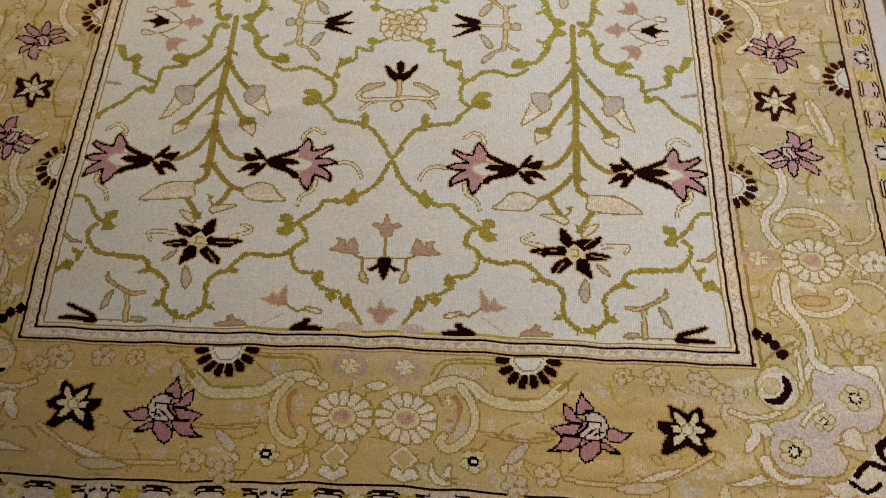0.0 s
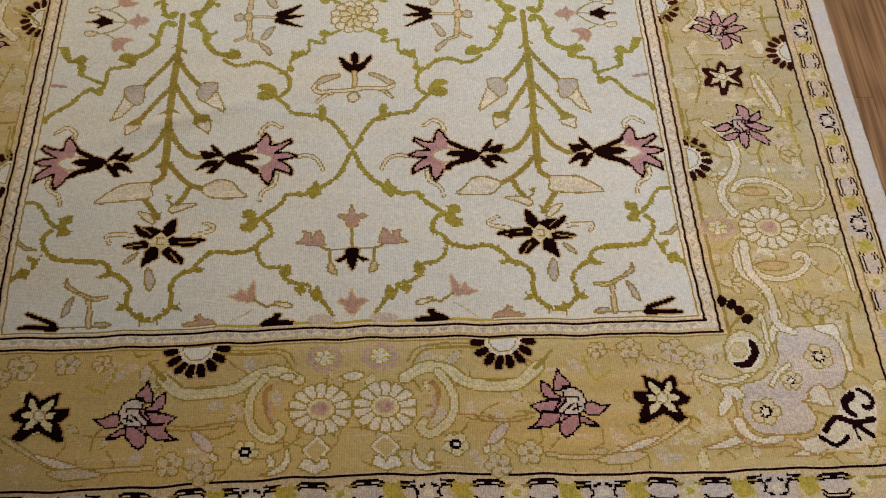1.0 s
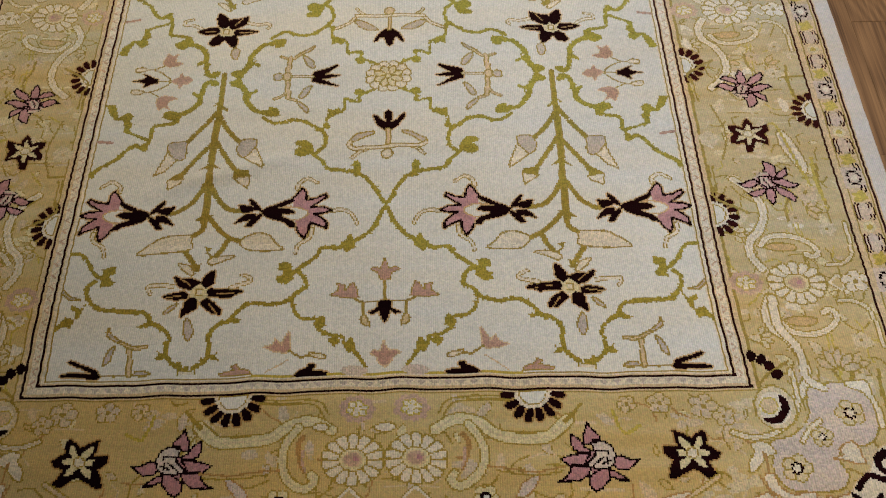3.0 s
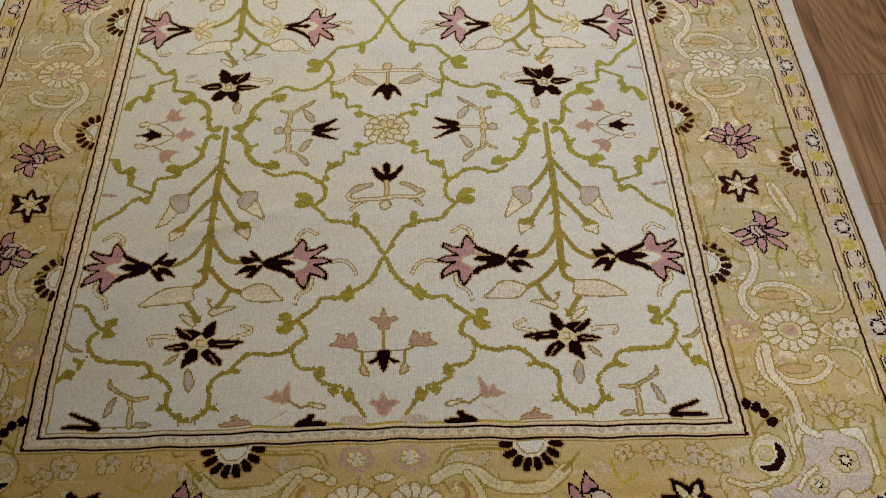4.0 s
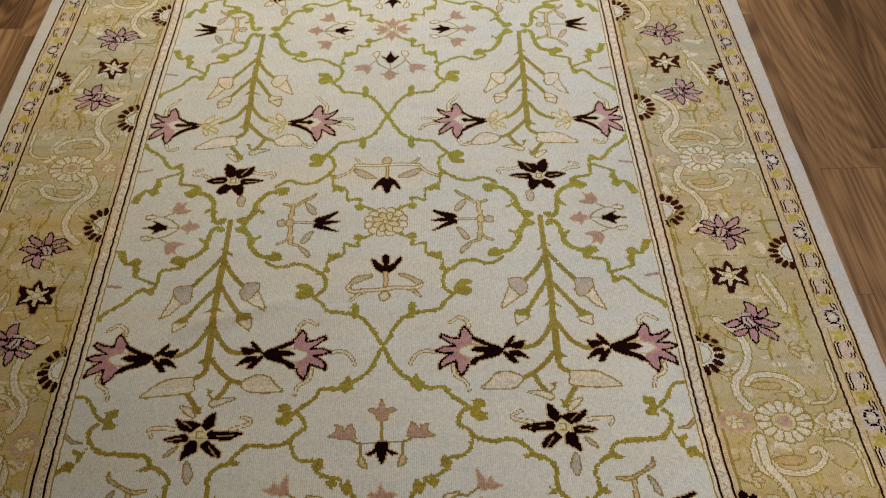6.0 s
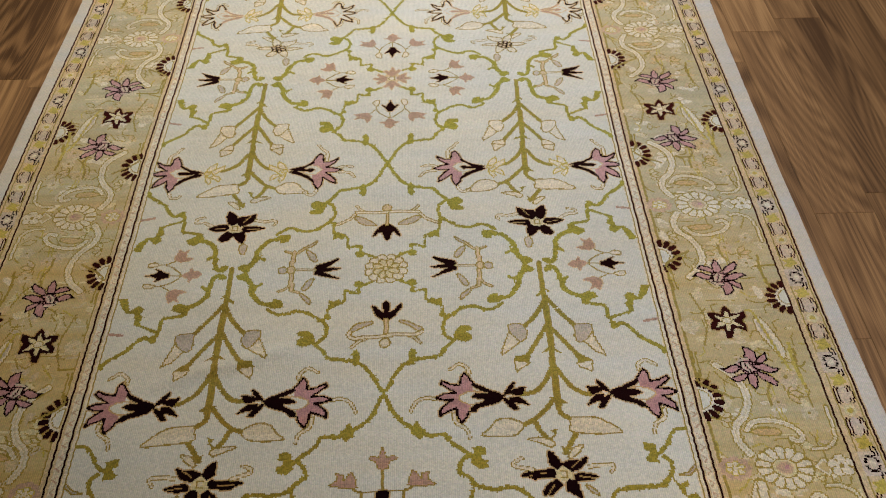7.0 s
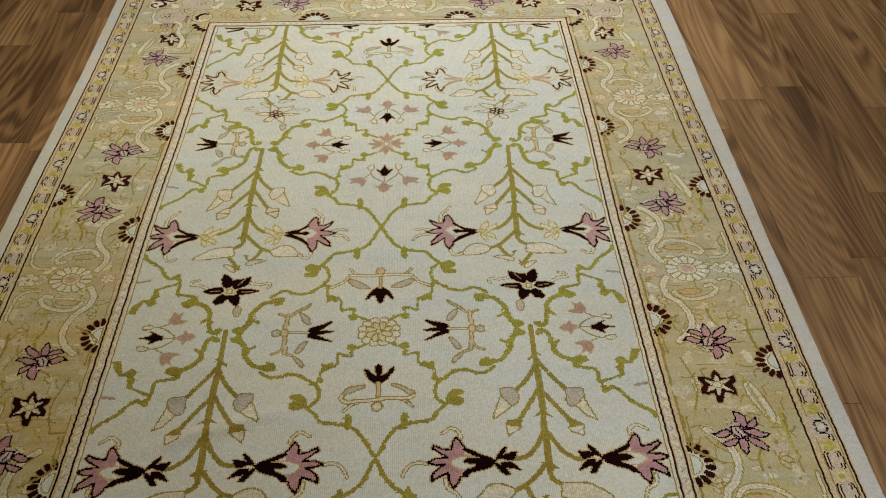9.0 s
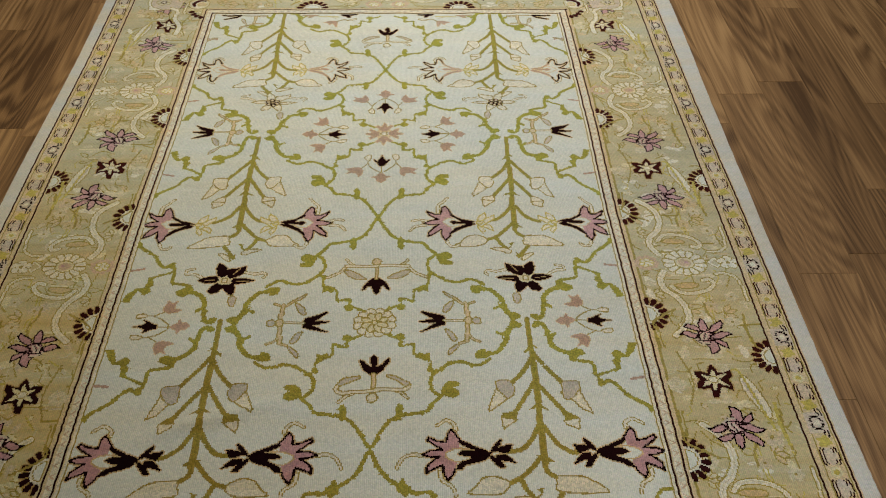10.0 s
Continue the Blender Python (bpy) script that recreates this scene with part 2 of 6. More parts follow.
# ---- the rug: a loom of knots, on which each motif is drawn in its dyes ----
RX0, RX1, RY0, RY1 = -0.7968, 0.7968, -0.2856, 1.9803
NX, NY = round((RX1 - RX0) / DX), round((RY1 - RY0) / DY)
hue = np.full((NY, NX), HUE["selvedge"], np.uint8)
owner = np.zeros((NY, NX), np.uint16)
GX = RX0 + (np.arange(NX) + 0.5) * DX
GY = RY0 + (np.arange(NY) + 0.5) * DY
motifs = []            # (name, label)
FIELD = (-0.4750, 0.4750, 0.0205, 1.6665)
BORDER = (-0.7070, 0.7070, -0.190, 1.880)
WHOLE = (-9, 9, -9, 9)
clip = WHOLE


def motif(name, label="", bounds=WHOLE, kind=""):
    global clip
    motifs.append((name, label, kind, None))
    clip = bounds


def sub(name, label=""):
    """A sub-part of the newest motif."""
    top = motifs[-1][3]
    motifs.append((name, label, "", len(motifs) - 1 if top is None else top))


motif("selvedge", "plain ivory flat-woven edge")


def window(x0, x1, y0, y1):
    x0, x1, y0, y1 = max(x0, clip[0]), min(x1, clip[1]), max(y0, clip[2]), min(y1, clip[3])
    i0, i1 = np.searchsorted(GX, (x0, x1))
    j0, j1 = np.searchsorted(GY, (y0, y1))
    return i0, i1, j0, j1


def paint(mask, win, dye):
    i0, i1, j0, j1 = win
    if motifs[-1][2] == "stuff":
        mask = mask & (hue[j0:j1, i0:i1] == HUE["gold"])
    hue[j0:j1, i0:i1][mask] = HUE[dye]
    owner[j0:j1, i0:i1][mask] = len(motifs) - 1


def pts(text):
    return [tuple(float(v) for v in p.split(",")) for p in text.split()]


def rounded(p, closed=False, steps=5):
    """A smooth line through the points."""
    p = np.array(p, float)
    n = len(p)
    out = []
    for i in range(n if closed else n - 1):
        if closed:
            a, b, c, d = p[i - 1], p[i], p[(i + 1) % n], p[(i + 2) % n]
        else:
            a, b, c, d = p[max(i - 1, 0)], p[i], p[i + 1], p[min(i + 2, n - 1)]
        for k in range(steps):
            s = k / steps
            out.append(0.5 * (2 * b + (c - a) * s + (2 * a - 5 * b + 4 * c - d) * s * s + (3 * b - a - 3 * c + d) * s ** 3))
    if not closed:
        out.append(p[-1])
    return [tuple(v) for v in out]


sprig = random.Random(21)


def sprout(p, width):
    """Small ragged leaf points along a vine, now on one side and now on the other."""
    run, due, flip = 0.0, 0.010, 1
    for (ax, ay), (bx, by) in zip(p, p[1:]):
        step = math.hypot(bx - ax, by - ay)
        run += step
        if run > due and step > 1e-6:
            nx, ny = -(by - ay) / step * flip, (bx - ax) / step * flip
            tx, ty = (bx - ax) / step, (by - ay) / step
            out, along = width * sprig.uniform(0.65, 1.0), sprig.uniform(0.003, 0.0055)
            fill([(ax - tx * along, ay - ty * along), (ax + nx * out - tx * 0.001, ay + ny * out - ty * 0.001), (ax + nx * out * 0.8 + tx * along, ay + ny * out * 0.8 + ty * along), (ax + tx * along * 1.4, ay + ty * along * 1.4)], VINE)
            due, flip = run + sprig.uniform(0.012, 0.034), -flip if sprig.random() < 0.7 else flip


def line(p, width, dye, end_width=None):
    """A woven stroke along the points, tapering to end_width."""
    if dye == VINE:
        width *= 0.70
        sprout(p, width)
    elif dye == "stem":
        width *= 0.88
    n = len(p) - 1
    for k in range(n):
        (ax, ay), (bx, by) = p[k], p[k + 1]
        w = (width if end_width is None else width + (end_width - width) * (k + 0.5) / n) / 2
        win = window(min(ax, bx) - w, max(ax, bx) + w, min(ay, by) - w, max(ay, by) + w)
        if win[0] >= win[1] or win[2] >= win[3]:
            continue
        x, y = np.meshgrid(GX[win[0]:win[1]], GY[win[2]:win[3]])
        dx, dy = bx - ax, by - ay
        s = np.clip(((x - ax) * dx + (y - ay) * dy) / (dx * dx + dy * dy + 1e-12), 0, 1)
        paint((x - ax - s * dx) ** 2 + (y - ay - s * dy) ** 2 <= w * w, win, dye)


def fill(p, dye, edge="", edge_width=0.0036):
    """A filled shape, with an outline in another dye if given."""
    q = np.array(p)
    win = window(q[:, 0].min(), q[:, 0].max() + DX, q[:, 1].min(), q[:, 1].max() + DY)
    if win[0] < win[1] and win[2] < win[3] and dye:
        x, y = np.meshgrid(GX[win[0]:win[1]], GY[win[2]:win[3]])
        inside = np.zeros(x.shape, bool)
        for (ax, ay), (bx, by) in zip(p, p[1:] + p[:1]):
            if ay != by:
                inside ^= ((ay > y) != (by > y)) & (x < (bx - ax) * (y - ay) / (by - ay) + ax)
        paint(inside, win, dye)
    if edge:
        line(list(p) + [p[0]], edge_width, edge)


def rect(x0, x1, y0, y1, dye):
    win = window(x0, x1, y0, y1)
    if win[0] < win[1] and win[2] < win[3]:
        paint(np.ones((win[3] - win[2], win[1] - win[0]), bool), win, dye)


def place(ox=0.0, oy=0.0, sx=1.0, sy=1.0, turn=0.0):
    """A way to lay a motif down: scaled or mirrored, turned in degrees, then moved."""
    c, s = math.cos(radians(turn)), math.sin(radians(turn))
    return lambda p: [(ox + c * x * sx - s * y * sy, oy + s * x * sx + c * y * sy) for x, y in p]


def petal(length, width, start=0.0, tip=0.6):
    """A pointed petal along +x from start."""
    a = length - start
    return [(start, 0), (start + a * 0.25, width * 0.38), (start + a * tip, width / 2), (start + a * 0.85, width * 0.27), (length, 0),
            (start + a * 0.85, -width * 0.27), (start + a * tip, -width / 2), (start + a * 0.25, -width * 0.38)]


def oval(rx, ry, n=16, x=0.0, y=0.0):
    return [(x + rx * math.cos(k * 2 * math.pi / n), y + ry * math.sin(k * 2 * math.pi / n)) for k in range(n)]


def spun(at, shape, angle, squash=1.0):
    c, s = math.cos(radians(angle)), math.sin(radians(angle))
    return at([(c * x - s * y, (s * x + c * y) * squash) for x, y in shape])


VINE = "olive"


# -- grounds and stripes --
def banding():
    motif("guard_stripe", "narrow outer stripe with mauve ground between dark lines")
    rect(-0.7640, 0.7640, -0.2385, 1.939, "ink")
    rect(-0.7592, 0.7592, -0.2345, 1.935, "sand")
    rect(-0.7550, 0.7550, -0.2305, 1.931, "tan")
    rect(-0.7525, 0.7525, -0.2275, 1.928, "sand")
    rect(-0.7220, 0.7220, -0.1985, 1.899, "tan")
    rect(-0.7196, 0.7196, -0.1955, 1.896, "sand")
    rect(-0.7120, 0.7120, -0.1850, 1.8855, "ink")
    motif("main_border", "broad gold border, mottled by dye lots, with faded florals")
    rect(-0.7072, 0.7072, -0.1805, 1.881, "gold")
    motif("inner_stripe", "slim cream zigzag stripe between two dark lines")
    rect(-0.5125, 0.5125, -0.0065, 1.6965, "tan")
    rect(-0.5100, 0.5100, -0.0045, 1.6945, "sand")
    rect(-0.5045, 0.5045, -0.0024, 1.6900, "ink")
    rect(-0.4995, 0.4995, 0.0020, 1.6860, "sand")
    rect(-0.4968, 0.4968, 0.0032, 1.6850, "pale")
    rect(-0.4855, 0.4855, 0.0150, 1.6720, "ink")
    rect(-0.4805, 0.4805, 0.0190, 1.6680, "pale")
    rect(-0.4760, 0.4760, 0.0205, 1.6665, "tan")
    rect(-0.4736, 0.4736, 0.0225, 1.6645, "pale")
    for side in (-1, 1):
        for k in range(88):
            y = 0.012 + k * 0.019
            fill([(side * 0.4875, y), (side * 0.4965, y + 0.0065), (side * 0.4875, y + 0.013)], "mauve")
            fill([(side * 0.4875, y + 0.003), (side * 0.4930, y + 0.0065), (side * 0.4875, y + 0.010)], "pale")
    for k in range(52):
        x = -0.462 + k * 0.018
        for y, up in ((0.0045, 0.0075), (1.683, -0.0075)):
            fill([(x, y + up), (x + 0.006, y), (x + 0.012, y + up)], "grey")
    motif("field", "ivory wool field of the rug")
    rect(-0.4716, 0.4716, 0.0235, 1.6635, "ivory")


banding()


def fray():
    """The dark lines are a single row of thick knots."""
    lines = hue == HUE["ink"]
    for axis in (1, 0):
        edge = lines & np.roll(lines, 1, axis) & ~np.roll(lines, -1, axis) & ~np.roll(lines, 2, axis)
        hue[edge] = HUE["sand"]


fray()
LINES_X = GX[hue[NY // 2] == HUE["ink"]]
LINES_Y = GY[hue[:, NX // 2] == HUE["ink"]]

# -- the lattice of vines: cells round medallions, crossing on the middle line --
CELLS = [(0.038, 0.301), (0.5635, 0.301), (0.5635, 0.842), (1.1200, 0.842), (1.1225, 1.3865), (1.6810, 1.3865)]   # medallion's row, crossing's row

def leaf_knot(at, turn=0.0, size=1.0):
    fill(rounded(at([(-0.010 * size, -0.006 * size), (-0.002, 0.016 * size), (0.006 * size, 0.006 * size), (0.014 * size, 0.0), (0.004 * size, -0.016 * size), (-0.004 * size, -0.010 * size)]), True, 3), VINE)


def quarter(mid, cross, side):
    sy = (mid - cross) / 0.2625
    at = place(0.000, mid, side, sy)
    line(rounded(at(pts("-0.006,-0.2735 0.001,-0.2615 0.010,-0.244 0.018,-0.229 0.030,-0.212 0.047,-0.201 0.072,-0.195 0.093,-0.192 0.103,-0.177 0.118,-0.163"))), 0.0098, VINE)
    line(rounded(at(pts("0.1149,-0.1610 0.1043,-0.1508 0.1002,-0.1380 0.1033,-0.1198 0.1110,-0.1116 0.1205,-0.1053 0.1358,-0.0954 0.1566,-0.0907 0.1732,-0.0973 0.1862,-0.0985 0.1998,-0.0918 0.2058,-0.0858"))), 0.0096, VINE)
    line(rounded(at(pts("0.1950,-0.0745 0.2110,-0.0735 0.2201,-0.0708 0.2305,-0.0590 0.2380,-0.0469 0.2418,-0.0272 0.2516,-0.0140 0.2640,-0.0108"))), 0.0110, VINE, 0.0125)
    line(rounded(at(pts("0.0195,-0.0266 0.0310,-0.0318 0.0463,-0.0396 0.0493,-0.0529 0.0577,-0.0531 0.0714,-0.0501 0.0719,-0.0670 0.0781,-0.0778 0.0950,-0.0796 0.1007,-0.0940 0.0999,-0.1081 0.1110,-0.1107"))), 0.0082, VINE)
    for text in ("0.0395,-0.0311 0.0464,-0.0263 0.0548,-0.0295 0.0566,-0.0384 0.0494,-0.0422 0.0425,-0.0400", "0.0432,-0.0459 0.0501,-0.0495 0.0519,-0.0559 0.0447,-0.0567",
                 "0.0782,-0.0744 0.0821,-0.0683 0.0914,-0.0723 0.0998,-0.0687 0.1018,-0.0798 0.0949,-0.0868 0.0837,-0.0827", "0.0945,-0.1032 0.1020,-0.0987 0.1055,-0.1096 0.0961,-0.1126",
                 "0.1797,-0.0818 0.1832,-0.0675 0.1978,-0.0644 0.2004,-0.0703 0.2088,-0.0696 0.2042,-0.0824 0.1946,-0.0845 0.1870,-0.0853", "0.2457,-0.0133 0.2493,-0.0022 0.2585,0.0001 0.2682,-0.0088 0.2647,-0.0178 0.2531,-0.0175",
                 "0.2317,-0.0443 0.2305,-0.0344 0.2201,-0.0292 0.2237,-0.0228 0.2309,-0.0294 0.2357,-0.0271", "0.1170,-0.1590 0.1237,-0.1386 0.1324,-0.1334 0.1490,-0.1347 0.1485,-0.1438 0.1393,-0.1458 0.1330,-0.1560",
                 "0.1150,-0.1600 0.1298,-0.1533 0.1392,-0.1472 0.1474,-0.1519 0.1477,-0.1618 0.1383,-0.1683 0.1270,-0.1640", "0.0400,-0.2000 0.0427,-0.1791 0.0511,-0.1762 0.0546,-0.1838 0.0530,-0.1924 0.0560,-0.1990 0.0480,-0.2090"):
        fill(rounded(at(pts(text)), True, 2), VINE)


def side_quarter(mid, cross, side):
    sy = (mid - cross) / 0.2625
    at = place(0.0, mid, side, sy)
    line(rounded(at(pts("0.2913,-0.0117 0.2974,-0.0060 0.3074,-0.0073 0.3127,-0.0179 0.3158,-0.0379 0.3184,-0.0537 0.3290,-0.0672 0.3454,-0.0748 0.3626,-0.0752"))), 0.0115, VINE, 0.0105)
    line(rounded(at(pts("0.3478,-0.0896 0.3644,-0.0943 0.3859,-0.1003 0.3883,-0.1216 0.3946,-0.1454 0.4093,-0.1369 0.4243,-0.1487 0.4343,-0.1644 0.4603,-0.1828 0.4729,-0.1932"))), 0.0096, VINE, 0.0075)
    line(rounded(at(pts("0.3905,-0.1270 0.4101,-0.1180 0.4298,-0.1094"))), 0.0080, VINE)
    for text in ("0.3493,-0.0710 0.3618,-0.0647 0.3741,-0.0700 0.3767,-0.0794 0.3657,-0.0846 0.3498,-0.0912 0.3449,-0.0857", "0.2871,-0.0098 0.2945,-0.0019 0.3051,-0.0062 0.3020,-0.0148 0.2930,-0.0169",
                 "0.3149,-0.0379 0.3246,-0.0296 0.3315,-0.0270 0.3321,-0.0338 0.3235,-0.0392", "0.3888,-0.1478 0.3952,-0.1323 0.4041,-0.1378 0.3988,-0.1506",
                 "0.4229,-0.0768 0.4328,-0.0688 0.4406,-0.0745 0.4481,-0.0812 0.4572,-0.0527 0.4727,-0.0542 0.4639,-0.0751 0.4515,-0.0868 0.4386,-0.0864 0.4341,-0.1015 0.4351,-0.1133 0.4270,-0.1109 0.4204,-0.0930 0.4277,-0.0878",
                 "0.4647,-0.1930 0.4741,-0.1867 0.4769,-0.2008 0.4673,-0.2015"):
        fill(at(pts(text)), VINE)
    line(at(pts("0.4480,-0.1330 0.4720,-0.1290")), 0.0075, "rose", 0.0030)


def bottom_half(side):
    """The near half cells, which end on vases over the stripe."""
    at = place(0.000, 0.301, side, 1)
    line(rounded(at(pts("-0.006,0.012 0.000,0.001 0.009,-0.019 0.017,-0.036 0.030,-0.053 0.052,-0.065 0.072,-0.076 0.094,-0.075 0.103,-0.087 0.123,-0.104 0.135,-0.113"))), 0.0098, VINE)
    line(rounded(at(pts("0.1330,-0.1110 0.1190,-0.1240 0.1155,-0.1390 0.1287,-0.1483 0.1404,-0.1610 0.1511,-0.1648 0.1682,-0.1671 0.1840,-0.1658 0.1981,-0.1662 0.2099,-0.1734 0.2196,-0.1840 0.2235,-0.1909 0.2355,-0.1946 0.2468,-0.2033 0.2529,-0.2151 0.2507,-0.2315 0.2517,-0.2462 0.2610,-0.2561 0.2694,-0.2610"))), 0.0098, VINE)
    line(rounded(at(pts("0.2774,-0.2675 0.2903,-0.2620 0.3023,-0.2536 0.3102,-0.2425 0.3097,-0.2263 0.3102,-0.2131 0.3231,-0.2001 0.3384,-0.1922 0.3416,-0.1822 0.3524,-0.1740 0.3761,-0.1730 0.3983,-0.1719 0.4180,-0.1674 0.4334,-0.1524 0.4381,-0.1347 0.4287,-0.1236"))), 0.0098, VINE)
    for text in ("0.2064,-0.1905 0.2178,-0.1867 0.2235,-0.1909 0.2182,-0.1958 0.2105,-0.1957", "0.3418,-0.1906 0.3569,-0.1970 0.3511,-0.2002 0.3389,-0.1989", "0.2509,-0.2413 0.2417,-0.2418 0.2369,-0.2362 0.2398,-0.2444 0.2344,-0.2508 0.2435,-0.2509 0.2530,-0.2479",
                 "0.3089,-0.2409 0.3183,-0.2395 0.3234,-0.2363 0.3208,-0.2428 0.3263,-0.2461 0.3224,-0.2518 0.3108,-0.2483", "0.2615,-0.2529 0.2617,-0.2625 0.2675,-0.2642 0.2731,-0.2675 0.2757,-0.2595 0.2832,-0.2597 0.2866,-0.2677 0.2996,-0.2616 0.2991,-0.2552 0.2905,-0.2518 0.2828,-0.2628 0.2722,-0.2627",
                 "0.3998,-0.1007 0.4081,-0.0991 0.4202,-0.1050 0.4204,-0.1142 0.4295,-0.1181 0.4191,-0.1233 0.4190,-0.1341 0.4047,-0.1337 0.3994,-0.1263 0.4050,-0.1210 0.4090,-0.1157 0.4015,-0.1118", "0.1389,-0.1000 0.1487,-0.0966 0.1598,-0.1006 0.1583,-0.1108 0.1511,-0.1131 0.1524,-0.1193 0.1620,-0.1207 0.1598,-0.1315 0.1484,-0.1358 0.1391,-0.1308 0.1346,-0.1253 0.1320,-0.1125 0.1401,-0.1092",
                 "0.4337,-0.1593 0.4431,-0.1681 0.4570,-0.1617 0.4553,-0.1702 0.4480,-0.1751 0.4490,-0.1853 0.4622,-0.1823 0.4771,-0.2012 0.4753,-0.2094 0.4652,-0.1975 0.4505,-0.2004 0.4495,-0.1903 0.4419,-0.1817"):
        fill(at(pts(text)), VINE)
    line(rounded(at(pts("0.135,-0.161 0.130,-0.181 0.119,-0.190 0.099,-0.192 0.095,-0.208 0.074,-0.220 0.062,-0.222 0.059,-0.234 0.048,-0.240 0.039,-0.251 0.030,-0.266"))), 0.008, VINE, 0.006)
    line(rounded(at(pts("0.424,-0.118 0.438,-0.104 0.446,-0.090 0.457,-0.079 0.476,-0.076"))), 0.009, VINE)
    for x, y, s in ((0.054, -0.067, 1), (0.072, -0.226, 0.7), (0.050, -0.234, 0.8), (0.093, -0.198, 0.8)):
        leaf_knot(place(0.000 + side * x, 0.301 + y, side, 1), size=s)
    rect(side * 0.280 - 0.012, side * 0.280 + 0.012, 0.029, 0.0345, "pale")
    for x in (0.2685, 0.2910):
        line(at([(x, -0.2660), (x, -0.2720)]), 0.0026, VINE)


def lattice():
    motif("vine", "olive green vine lattice crossing on the middle line", FIELD)
    bottom_half(1), bottom_half(-1)
    for mid, cross in CELLS[1:]:
        for side in (1, -1):
            motif("vine", "olive green vine lattice crossing on the middle line", FIELD)
            quarter(mid, cross, side)
            motif("side_vine", "", FIELD)
            side_quarter(mid, cross, side)


lattice()

# -- trees with pairs of buds and of tulips --
TREES = [(0.2853, 0.2777, 0.3665, 0.1920, 0.2905, "black"), (0.8235, 0.2800, 0.3731, 0.2000, 0.8260, "half"), (1.3760, 0.2800, 0.3680, 0.1955, 1.3865, "faded")]   # knot row and column, tulip columns and row


BOUGHS = ("0.0039,0.2012 -0.0121,0.1682 -0.0379,0.1394", "0.0072,0.2000 0.0283,0.1682 0.0520,0.1350", "0.0028,0.1435 -0.0174,0.1111 -0.0366,0.0815", "0.0065,0.1382 0.0261,0.1100 0.0478,0.0763",
          "0.0008,0.0579 -0.0140,0.0309 -0.0319,0.0111 -0.0550,0.0061", "0.0083,0.0519 0.0244,0.0228 0.0427,0.0082 0.0545,0.0033", "-0.0038,-0.0027 -0.0235,-0.0259 -0.0393,-0.0408 -0.0595,-0.0492",
          "0.0012,-0.0070 0.0017,-0.0252 0.0101,-0.0345 0.0192,-0.0397", "-0.0395,-0.0422 -0.0331,-0.0578 -0.0227,-0.0734", "0.0241,-0.0646 0.0126,-0.0808 0.0013,-0.0968")


